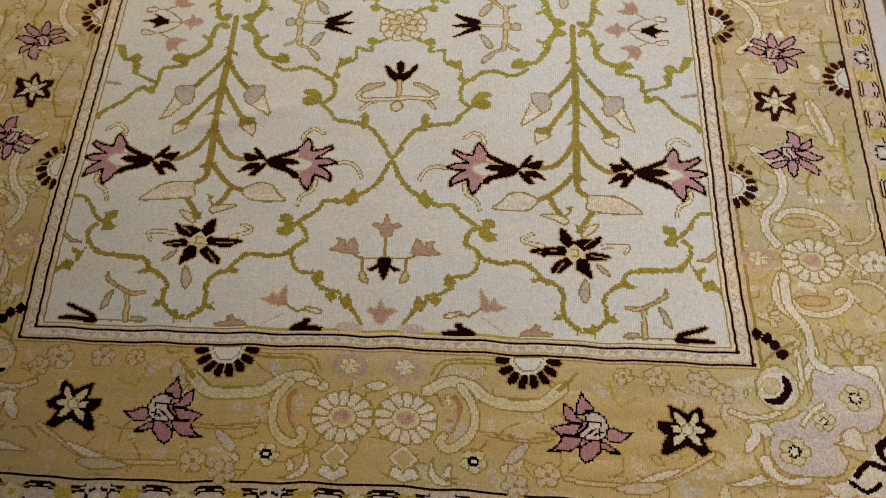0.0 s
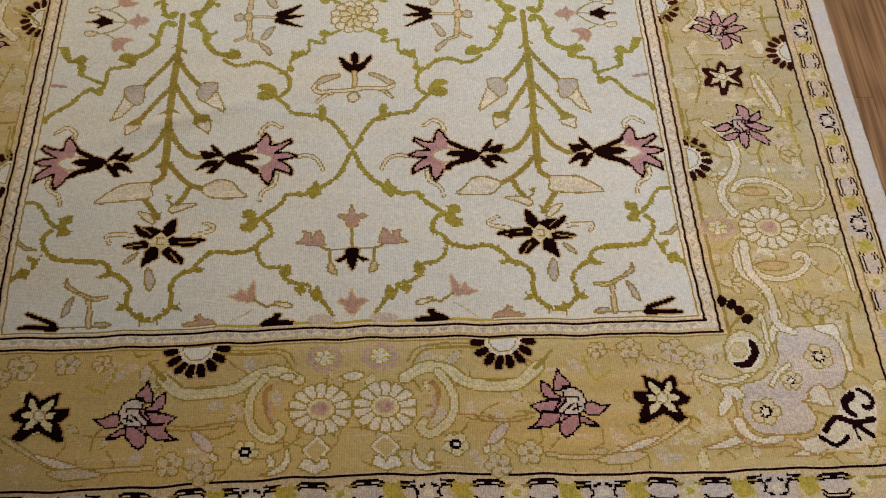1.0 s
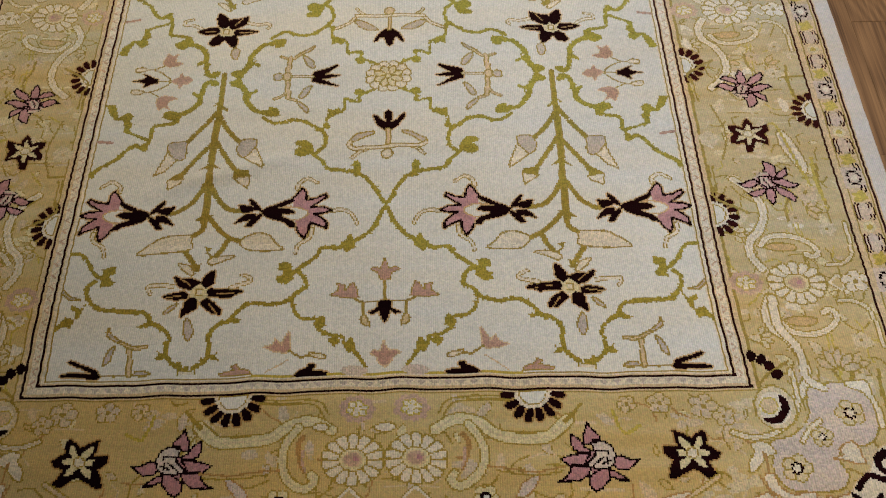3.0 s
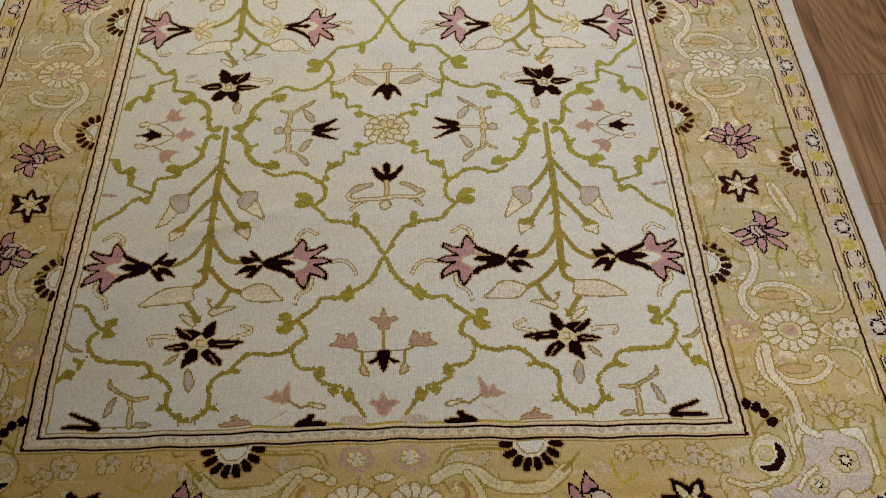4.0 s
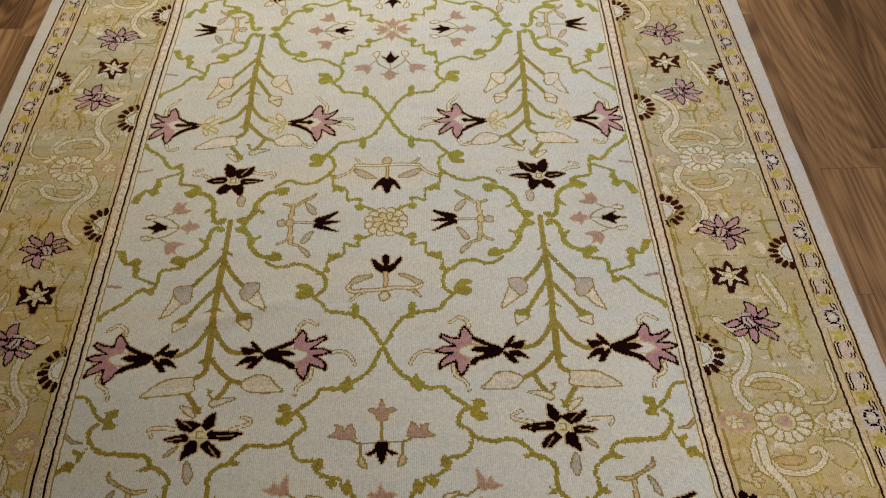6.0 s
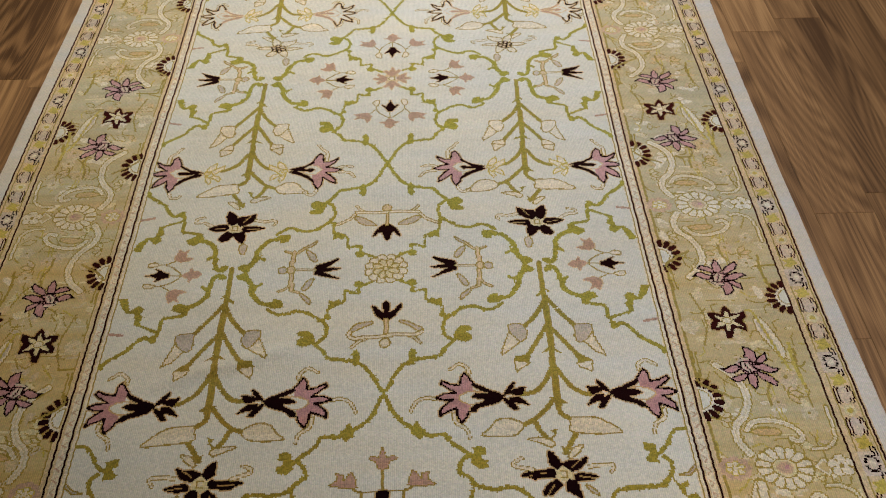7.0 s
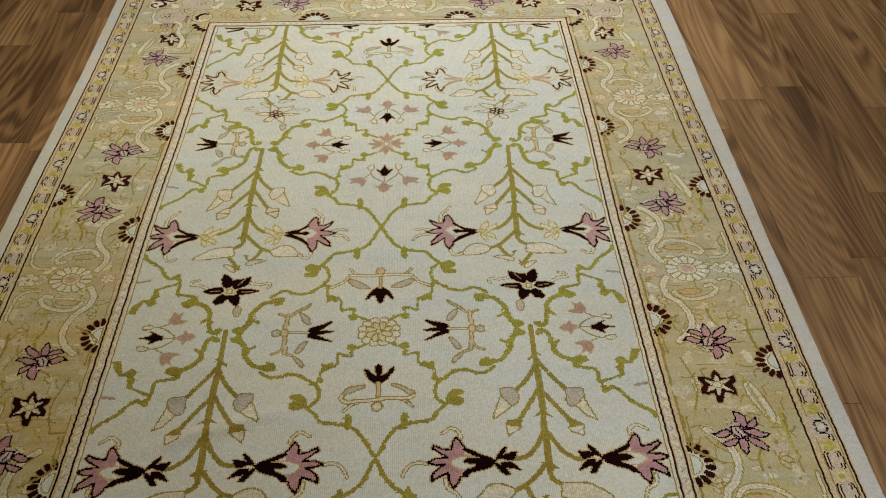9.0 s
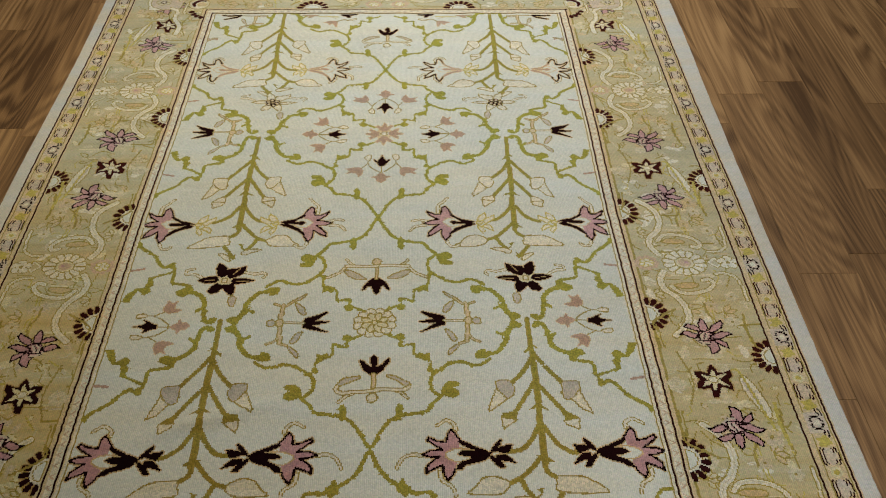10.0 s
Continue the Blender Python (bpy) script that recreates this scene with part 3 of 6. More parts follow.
def tree(x, y, side, style):
    """A stem with hanging buds; its origin is the low knot."""
    motif("tree", "olive tree stem with drooping buds", FIELD)
    at = place(side * x, y, side, 1)
    stem = "stem"
    light = "pale"
    trunk = rounded(at(pts("0.0013,-0.0138 0.0024,0.0233 0.0027,0.0765 0.0045,0.1269 0.0039,0.1795 0.0032,0.2345 0.0032,0.2830")))
    line(trunk, 0.0118, "tan", 0.0100)
    for text in BOUGHS:
        line(rounded(at(pts(text))), 0.0085, "tan")
    for text in BOUGHS:
        line(rounded(at(pts(text))), 0.0064, stem)
    line(trunk, 0.0088, stem, 0.0070)
    for text in ("-0.0165,0.0840 -0.0020,0.0955 0.0055,0.1034 0.0100,0.0952 0.0215,0.0832 0.0072,0.0883 -0.0010,0.0885", "-0.0110,-0.0007 0.0023,0.0035 0.0180,-0.0130 0.0067,-0.0112",
                 "-0.0229,-0.0756 -0.0120,-0.0663 -0.0159,-0.0592 -0.0039,-0.0555 -0.0090,-0.0672 -0.0178,-0.0785", "0.0012,-0.0990 -0.0040,-0.0845 0.0047,-0.0901",
                 "0.0010,0.2210 0.0130,0.2140 0.0150,0.2165 0.0040,0.2290", "0.0020,0.2120 -0.0100,0.2030 -0.0120,0.2055 0.0010,0.2200",
                 "-0.0060,0.0560 0.0020,0.0660 0.0110,0.0545 0.0040,0.0500"):
        fill(at(pts(text)), stem)
    for s, cap, cone in ((1, "0.0506,0.1413 0.0767,0.1406 0.0775,0.1251 0.0614,0.1060 0.0480,0.1080 0.0467,0.1258", "0.0768,0.1251 0.0805,0.1121 0.0933,0.0761 0.0768,0.0845 0.0612,0.1050"),
                         (-1, "-0.0640,0.1442 -0.0417,0.1447 -0.0346,0.1289 -0.0374,0.1152 -0.0479,0.1088 -0.0571,0.1192 -0.0645,0.1312", "-0.0645,0.1312 -0.0479,0.1088 -0.0622,0.0956 -0.0804,0.0831 -0.0811,0.0896")):
        fill(at(pts(cone)), light, "tan", 0.0028)
        fill(rounded(at(pts(cap)), True, 3), "grey" if style == "black" else "pale", "tan", 0.0026)
    low = (("0.0424,0.0794 0.0485,0.0822 0.0600,0.0760 0.0695,0.0669 0.0431,0.0646", "0.0431,0.0646 0.0695,0.0669 0.0652,0.0465 0.0453,0.0558"),
           ("-0.0615,0.0722 -0.0584,0.0805 -0.0470,0.0802 -0.0359,0.0854 -0.0342,0.0666", "-0.0616,0.0712 -0.0342,0.0666 -0.0446,0.0591 -0.0584,0.0488 -0.0601,0.0585"))
    for cap, cup in low:
        fill(at(pts(cup)), light, "tan", 0.0027)
        fill(at(pts(cap)), stem if style == "black" else "pale", "" if style == "black" else "tan", 0.0027)
    for text in ("-0.0575,-0.0492 -0.0654,-0.0406 -0.0817,-0.0343 -0.0995,-0.0383 -0.1120,-0.0535 -0.1240,-0.0640 -0.0897,-0.0664 -0.0663,-0.0622",
                 "0.0196,-0.0370 0.0372,-0.0366 0.0573,-0.0380 0.0740,-0.0474 0.0960,-0.0669 0.0566,-0.0668 0.0167,-0.0618 0.0153,-0.0503"):
        fill(rounded(at(pts(text)), True, 3), light, "tan", 0.0030)
    for text in ("-0.0527,-0.0739 -0.0363,-0.0713 -0.0168,-0.0757 -0.0121,-0.0823 -0.0188,-0.0882 -0.0316,-0.0822", "0.0056,-0.1020 0.0155,-0.0886 0.0312,-0.0856 0.0230,-0.0965 0.0097,-0.1064"):
        fill(rounded(at(pts(text)), True, 3), "pale", "tan", 0.0026)


def tulip(x, y, side, style):
    motif("tulip", {"black": "black tulip with mauve pink petals", "half": "mauve pink tulip with black throat and pale leaves", "faded": "faded cream tulip with dark outline"}[style], FIELD)
    at = place(x, y, side, 1.0)
    curls = {"black": ("0.052,0.044 0.056,0.055 0.068,0.062 0.084,0.052", "0.080,-0.032 0.077,-0.046 0.061,-0.058 0.057,-0.073", "0.108,-0.001 0.126,0.001 0.140,-0.007 0.148,-0.024"),
             "half": ("0.0754,0.0287 0.0748,0.0505 0.0651,0.0613 0.0553,0.0749", "0.0601,-0.0548 0.0534,-0.0687 0.0426,-0.0690 0.0351,-0.0626", "0.1002,0.0051 0.1149,0.0092 0.1297,0.0058", "0.1023,-0.0065 0.1226,-0.0103 0.1338,-0.0231"),
             "faded": ("0.0680,0.0300 0.0700,0.0460 0.0560,0.0540 0.0450,0.0460", "0.0720,-0.0300 0.0700,-0.0480 0.0560,-0.0600", "0.1050,0.0100 0.1250,0.0120 0.1380,0.0080", "0.0980,-0.0200 0.1120,-0.0330 0.1130,-0.0470")}[style]
    for text in curls:
        sub("tendril", "pale curled tendril")
        curl = rounded(at(pts(text)))
        line(curl, 0.0085, "tan", 0.0065)
        line(curl, 0.0045, "pale", 0.0030)
    if style == "black":
        for text in ("0.0001,0.0007 -0.0066,0.0105 -0.0137,0.0196 -0.0202,0.0240 -0.0187,0.0170 -0.0152,0.0120 -0.0086,0.0050", "-0.0372,0.0139 -0.0269,0.0120 -0.0182,0.0107 -0.0085,0.0064 -0.0209,0.0012 -0.0289,-0.0006 -0.0330,0.0042",
                     "-0.0118,-0.0038 -0.0241,-0.0028 -0.0315,-0.0089 -0.0390,-0.0189 -0.0293,-0.0150 -0.0166,-0.0126 -0.0111,-0.0080", "-0.0003,-0.0027 -0.0094,-0.0080 -0.0158,-0.0133 -0.0230,-0.0253 -0.0150,-0.0255 -0.0095,-0.0185 -0.0023,-0.0095"):
            sub("leaf")
            fill(at(pts(text)), "dark", "dark", 0.0020)
    else:
        for text in ("-0.0051,0.0041 -0.0096,0.0185 -0.0226,0.0290 -0.0243,0.0155 -0.0181,0.0049", "-0.0151,0.0050 -0.0260,0.0127 -0.0414,0.0204 -0.0406,0.0097 -0.0308,0.0019 -0.0219,-0.0042",
                     "-0.0191,-0.0068 -0.0301,-0.0087 -0.0370,-0.0189 -0.0365,-0.0262 -0.0257,-0.0186 -0.0151,-0.0120", "-0.0054,-0.0081 -0.0139,-0.0136 -0.0198,-0.0242 -0.0149,-0.0319 -0.0072,-0.0202"):
            sub("leaf", "cream leaf with olive outline")
            fill(at(pts(text)), "pale", "moss", 0.0029)
        fill(at(oval(0.0060, 0.0050, 9, -0.0085, -0.0012)), "cream", "moss", 0.0026)
    sub("petals", "mauve pink petals with dark edges" if style != "faded" else "ivory petals with dark edges")
    outline = {"black": "0.0466,0.0249 0.0603,0.0447 0.0659,0.0368 0.0680,0.0210 0.0831,0.0238 0.0974,0.0308 0.0995,0.0255 0.0894,0.0170 0.0748,0.0080 0.0950,0.0065 0.1091,0 0.0947,-0.0048 0.0810,-0.0052 0.0920,-0.0123 0.1006,-0.0220 0.1016,-0.0334 0.0925,-0.0275 0.0750,-0.0197 0.0742,-0.0338 0.0688,-0.0470 0.0594,-0.0368 0.0552,-0.0267",
               "half": "0.0483,0.0264 0.0538,0.0401 0.0599,0.0485 0.0664,0.0437 0.0693,0.0231 0.0812,0.0234 0.0903,0.0290 0.0984,0.0346 0.0924,0.0210 0.0750,0.0082 0.0891,0.0064 0.1070,0 0.0931,-0.0057 0.0740,-0.0062 0.0861,-0.0164 0.0944,-0.0267 0.0969,-0.0385 0.0829,-0.0321 0.0694,-0.0205 0.0686,-0.0402 0.0611,-0.0533 0.0541,-0.0416 0.0499,-0.0277"}
    edge = at(pts(outline["black" if style == "black" else "half"]))
    fill(edge, "ivory" if style == "faded" else "pink")
    line(edge, 0.0033, "dark")
    throat = "rose" if style == "faded" else "dark"
    if style == "black":
        fill(at(pts("0.0249,0.0056 0.0445,0.0100 0.0616,0.0072 0.0704,0.0019 0.0720,-0.0033 0.0665,-0.0090 0.0555,-0.0142 0.0426,-0.0139 0.0329,-0.0103 0.0286,-0.0061")), "ivory", "halo", 0.0026)
        arms = ("-0.0002,0.0034 0.0062,0.0074 0.0184,0.0116 0.0356,0.0199 0.0482,0.0259 0.0497,0.0203 0.0438,0.0156 0.0312,0.0089 0.0220,0.0057 0.0067,0", "-0.0008,-0.0017 0.0068,-0.0104 0.0220,-0.0158 0.0373,-0.0206 0.0450,-0.0275 0.0543,-0.0283 0.0518,-0.0199 0.0453,-0.0146 0.0357,-0.0110 0.0285,-0.0064 0.0068,0.0005",
                "-0.0002,0.0034 0.0220,0.0057 0.0410,0.0060 0.0479,0.0031 0.0516,-0.0011 0.0409,-0.0050 0.0291,-0.0061 0.0175,-0.0065 -0.0009,-0.0027")
    else:
        fill(at(pts("0.0678,0.0016 0.0575,0.0121 0.0425,0.0144 0.0263,0.0060 0.0099,0.0008 0.0268,-0.0047 0.0401,-0.0123 0.0547,-0.0119")), "ivory", "sand", 0.0024)
        arms = ("0.0490,0.0270 0.0387,0.0180 0.0261,0.0100 0.0097,0.0062 -0.0008,0.0014 0.0119,-0.0018 0.0264,0.0028 0.0425,0.0149 0.0508,0.0216", "-0.0005,-0.0043 0.0087,-0.0104 0.0237,-0.0153 0.0388,-0.0244 0.0490,-0.0340 0.0505,-0.0272 0.0413,-0.0159 0.0270,-0.0085 0.0119,0.0002",
                "0.0531,0.0013 0.0466,0.0054 0.0301,0.0036 0.0117,0.0020 0.0119,-0.0022 0.0267,-0.0031 0.0471,-0.0042")
    sub("throat", "dark throat" if style != "faded" else "rose throat")
    for text in arms:
        fill(at(pts(text)), throat, "sand" if style == "faded" else "", 0.0020)


def star_flower(x, y, style, side=1):
    motif("star_flower", "pale star flower with dark outlined centre" if style == "faded" else "black six-petalled star flower", FIELD)
    at = place(x, y, side, 1)
    near = ("-0.0019,0.0135 -0.0049,0.0237 -0.0121,0.0330 -0.0196,0.0357 -0.0194,0.0250 -0.0170,0.0141 -0.0093,0.0081", "-0.0106,0.0010 -0.0156,0.0064 -0.0290,0.0046 -0.0510,0.0038 -0.0629,0 -0.0503,-0.0035 -0.0464,-0.0068 -0.0299,-0.0059 -0.0147,-0.0049",
            "-0.0036,-0.0177 -0.0125,-0.0103 -0.0226,-0.0166 -0.0315,-0.0258 -0.0337,-0.0336 -0.0212,-0.0324 -0.0125,-0.0254", "0.0147,-0.0112 0.0081,-0.0090 0.0028,-0.0130 0.0025,-0.0250 0.0115,-0.0308 0.0227,-0.0379 0.0202,-0.0246 0.0184,-0.0157",
            "0.0514,-0.0059 0.0390,-0.0022 0.0229,0.0008 0.0169,-0.0036 0.0176,-0.0097 0.0353,-0.0105 0.0465,-0.0084", "0.0383,0.0253 0.0281,0.0213 0.0114,0.0204 0.0006,0.0161 0.0068,0.0100 0.0129,0.0052 0.0265,0.0089 0.0342,0.0153")
    second = ("-0.0034,0.0193 0.0015,0.0337 0.0148,0.0432 0.0175,0.0309 0.0137,0.0140 0.0042,0.0071", "-0.0362,0.0371 -0.0253,0.0319 -0.0054,0.0285 -0.0027,0.0193 -0.0064,0.0064 -0.0217,0.0125 -0.0349,0.0225",
              "-0.0542,0.0004 -0.0381,0.0048 -0.0171,0.0042 -0.0152,-0.0020 -0.0233,-0.0061 -0.0405,-0.0033", "-0.0179,-0.0048 -0.0098,-0.0116 0.0005,-0.0128 -0.0019,-0.0198 -0.0135,-0.0331 -0.0196,-0.0352 -0.0209,-0.0184",
              "0.0021,-0.0143 0.0114,-0.0084 0.0198,-0.0147 0.0259,-0.0266 0.0212,-0.0316 0.0093,-0.0290 0.0039,-0.0214", "0.0125,0.0021 0.0166,0.0082 0.0325,0.0092 0.0483,0.0026 0.0365,-0.0028 0.0206,-0.0043 0.0137,-0.0027")
    petals = near if style == "black" else second
    fill(at(oval(0.0150, 0.0130, 12)), "cream" if style != "faded" else "pale")
    for text in petals:
        sub("petal")
        shape = pts(text)
        if style == "faded":
            fill(at([(px * 1.06, py * 0.95) for px, py in shape]), "pale", "tan", 0.0028)
            continue
        fill(at(shape), "dark", "dark", 0.0030 if style == "black" else 0.0038)
        mx, my = sum(q[0] for q in shape) / len(shape), sum(q[1] for q in shape) / len(shape)
        if abs(mx) > 0.016:
            line(at([(mx * 0.75, my * 0.75), (mx * 1.45, my * 1.45)]), 0.0019, "ochre")
    sub("heart")
    if style == "faded":
        fill(at(oval(0.0135, 0.0115)), "dark")
        for k in range(6):
            fill(spun(at, oval(0.0066, 0.0052, 9, 0.0118, 0), 60 * k + 20, 0.85), "ivory", "dark", 0.0023)
        fill(at(oval(0.0048, 0.0042, 8)), "ivory", "dark", 0.0022)
    else:
        fill(at(oval(0.0105, 0.0095)), "cream")
        for a in range(0, 360, 90):
            line(spun(at, [(0.0055, -0.0050), (0.0055, 0.0050)], a), 0.0020, "tan")
        fill(at(oval(0.0042, 0.0038, 8)), "pale")
    curls = ("-0.0465,0.0082 -0.0587,0.0111 -0.0721,0.0151 -0.0739,0.0201 -0.0657,0.0256 -0.0594,0.0273", "0.0405,0.0101 0.0518,0.0122 0.0656,0.0128 0.0765,0.0115 0.0749,0.0038 0.0707,-0.0009")
    if style != "black":
        curls = ("-0.0385,0.0216 -0.0564,0.0172 -0.0721,0.0195 -0.0778,0.0139 -0.0729,0.0080", "0.0449,0.0099 0.0599,0.0177 0.0760,0.0197 0.0753,0.0285 0.0616,0.0322")
    for text in curls:
        sub("tendril", "pale curled tendril")
        curl = rounded(at(pts(text)))
        line(curl, 0.0082, "tan", 0.0060)
        line(curl, 0.0050, "pale", 0.0026)
    leaves = ("0.0126,-0.0404 0.0174,-0.0506 0.0170,-0.0639 0.0105,-0.0760 0.0042,-0.0670 0.0043,-0.0553", "0.0491,-0.0338 0.0432,-0.0256 0.0332,-0.0175 0.0303,-0.0187 0.0362,-0.0272 0.0450,-0.0339")
    if style != "black":
        leaves = ("-0.0293,-0.0438 -0.0191,-0.0371 -0.0150,-0.0487 -0.0186,-0.0624 -0.0265,-0.0622",)
    for text in leaves:
        sub("leaf", "small pale leaf")
        fill(rounded(at(pts(text)), True, 3), "grey", "tan", 0.0026)


def trees():
    for y, x, outer, inner, row, style in TREES:
        for side in (1, -1):
            up = 0.004 if side < 0 else 0.0
            tree(x, y + up, side, style)
            tulip(side * outer, row - 0.001 + up * 0.5, side, style)
            tulip(side * inner, row + up * 0.5, -side, style)
    for y, x, style, flip in ((0.154, 0.272, "black", 1), (0.670, 0.2895, "second", 1), (1.244, 0.268, "faded", 1)):
        star_flower(x, y, style, flip), star_flower(-x, y + 0.0015, style, -flip)


trees()


# -- medallions in the cells, and their buds --
def bow(at):
    """A black three-pointed bud over a bow of grey leaves; it points to -y from the medallion."""
    fill(at(pts("0,-0.0715 0.0056,-0.0807 0.0057,-0.0916 0.0035,-0.0995 0.0139,-0.0932 0.0198,-0.0848 0.0273,-0.0793 0.0281,-0.0874 0.0207,-0.0971 0.0162,-0.1064 0.0070,-0.1145 -0.0078,-0.1141 -0.0172,-0.1055 -0.0227,-0.0942 -0.0267,-0.0813 -0.0195,-0.0838 -0.0119,-0.0935 -0.0039,-0.0993 -0.0064,-0.0865 -0.0065,-0.0794")), "dark")
    line(at(pts("0,-0.1150 0,-0.1454")), 0.0088, "tan")
    line(at(pts("0,-0.1150 0,-0.1454")), 0.0042, "sand")
    for text in ("-0.0621,-0.1348 -0.0519,-0.1222 -0.0354,-0.1171 -0.0222,-0.1156 -0.0243,-0.1216 -0.0352,-0.1259 -0.0496,-0.1346 -0.0590,-0.1394", "0.0230,-0.1168 0.0385,-0.1190 0.0533,-0.1277 0.0628,-0.1334 0.0619,-0.1425 0.0513,-0.1368 0.0385,-0.1268 0.0267,-0.1220"):
        fill(rounded(at(pts(text)), True, 3), "grey", "thread", 0.0028)
    for text, w in (("-0.0571,-0.1708 -0.0452,-0.1577 -0.0344,-0.1530", 0.0075), ("0.0584,-0.1631 0.0487,-0.1530 0.0385,-0.1482", 0.0075), ("-0.0610,-0.1390 -0.0631,-0.1465 -0.0526,-0.1525 -0.0346,-0.1491 0.0001,-0.1481 0.0312,-0.1462 0.0531,-0.1459 0.0620,-0.1407", 0.0092)):
        bar = rounded(at(pts(text)))
        line(bar, w, "tan")
        line(bar, w - 0.0045, "pale")
    fill(at(oval(0.0092, 0.0092, 12, -0.0010, -0.1630)), "pale", "tan", 0.0030)


def far_bow(at):
    """The like bud whose grey leaves hang from a straight bar; it points to +y from the medallion."""
    fill(at(pts("-0.0001,0.0692 -0.0061,0.0763 -0.0087,0.0893 -0.0172,0.0912 -0.0222,0.0832 -0.0300,0.0769 -0.0251,0.0897 -0.0174,0.1021 -0.0074,0.1112 0.0055,0.1109 0.0161,0.1013 0.0218,0.0902 0.0266,0.0766 0.0194,0.0811 0.0137,0.0904 0.0081,0.0889 0.0051,0.0760")), "dark")
    line(at(pts("-0.0005,0.1110 -0.0009,0.1405")), 0.0080, "tan")
    line(at(pts("-0.0005,0.1110 -0.0009,0.1405")), 0.0038, "sand")
    for s in (1, -1):
        half = lambda p, s=s: at([(x * s, y) for x, y in p])
        fill(rounded(half(pts("0.0646,0.1309 0.0545,0.1323 0.0401,0.1253 0.0277,0.1172 0.0210,0.1090 0.0397,0.1090 0.0541,0.1170")), True, 3), "grey", "tan", 0.0027)
        for text, w in (("0.0590,0.1430 0.0650,0.1360 0.0726,0.1262 0.0844,0.1182 0.0950,0.1125", 0.0078), ("0.0450,0.1450 0.0540,0.1520 0.0600,0.1600", 0.0070), ("0,0.1434 0.0320,0.1434 0.0602,0.1432", 0.0088)):
            bar = rounded(half(pts(text)))
            line(bar, w, "tan")
            line(bar, w - 0.0045, "pale")
    fill(at(oval(0.0095, 0.0085, 12, -0.0015, 0.1545)), "sand", "tan", 0.0030)


def side_bow(at):
    """The narrower bud and crossbar on the medallion's flanks; it points along +x, away from it."""
    for text in ("0.1277,0.0121 0.1052,0.0190 0.0860,0.0262 0.1031,0.0107 0.1243,0.0035", "0.1290,0.0085 0.1049,0.0052 0.0815,0.0020 0.1047,-0.0016 0.1290,-0.0022", "0.1290,0.0009 0.1124,-0.0049 0.0842,-0.0220 0.1083,-0.0138 0.1290,-0.0072"):
        fill(at(pts(text)), "dark", "dark", 0.0020)
    line(at(pts("0.1290,0.0030 0.1671,0.0024")), 0.0062, "tan")
    line(at(pts("0.1290,0.0030 0.1671,0.0024")), 0.0028, "pale")
    for text in ("0.1266,0.0240 0.1302,0.0369 0.1376,0.0451 0.1481,0.0501 0.1431,0.0340 0.1336,0.0222", "0.1293,-0.0184 0.1381,-0.0206 0.1454,-0.0308 0.1502,-0.0427 0.1425,-0.0445 0.1345,-0.0335",
                 "0.1548,-0.0497 0.1431,-0.0572 0.1332,-0.0676 0.1328,-0.0772 0.1385,-0.0735 0.1486,-0.0617", "0.1291,0.0735 0.1330,0.0640 0.1480,0.0540 0.1540,0.0560 0.1450,0.0620"):
        fill(rounded(at(pts(text)), True, 3), "grey", "tan", 0.0027)
    for text, w in (("0.1632,0.0424 0.1560,0.0500 0.1480,0.0565", 0.0070), ("0.1690,0.0401 0.1770,0.0440 0.1852,0.0476", 0.0068), ("0.1692,-0.0452 0.1600,-0.0480 0.1548,-0.0497", 0.0070),
                    ("0.1722,-0.0329 0.1801,-0.0415 0.1905,-0.0467", 0.0068), ("0.1694,0.0440 0.1714,0.0254 0.1717,0.0023 0.1695,-0.0254 0.1684,-0.0440", 0.0098)):
        bar = rounded(at(pts(text)))
        line(bar, w, "tan")
        line(bar, w - 0.0044, "sand")
    fill(at(oval(0.0075, 0.0085, 10, 0.1725, 0.0022)), "sand", "tan", 0.0028)
    fill(at(oval(0.0085, 0.0082, 12, 0.1880, 0.0019)), "grey", "tan", 0.0028)


TULIPET = "-0.006,0 -0.012,0.010 -0.020,0.022 -0.012,0.024 -0.006,0.018 -0.003,0.030 0,0.035 0.003,0.030 0.006,0.018 0.012,0.024 0.020,0.022 0.012,0.010 0.006,0"


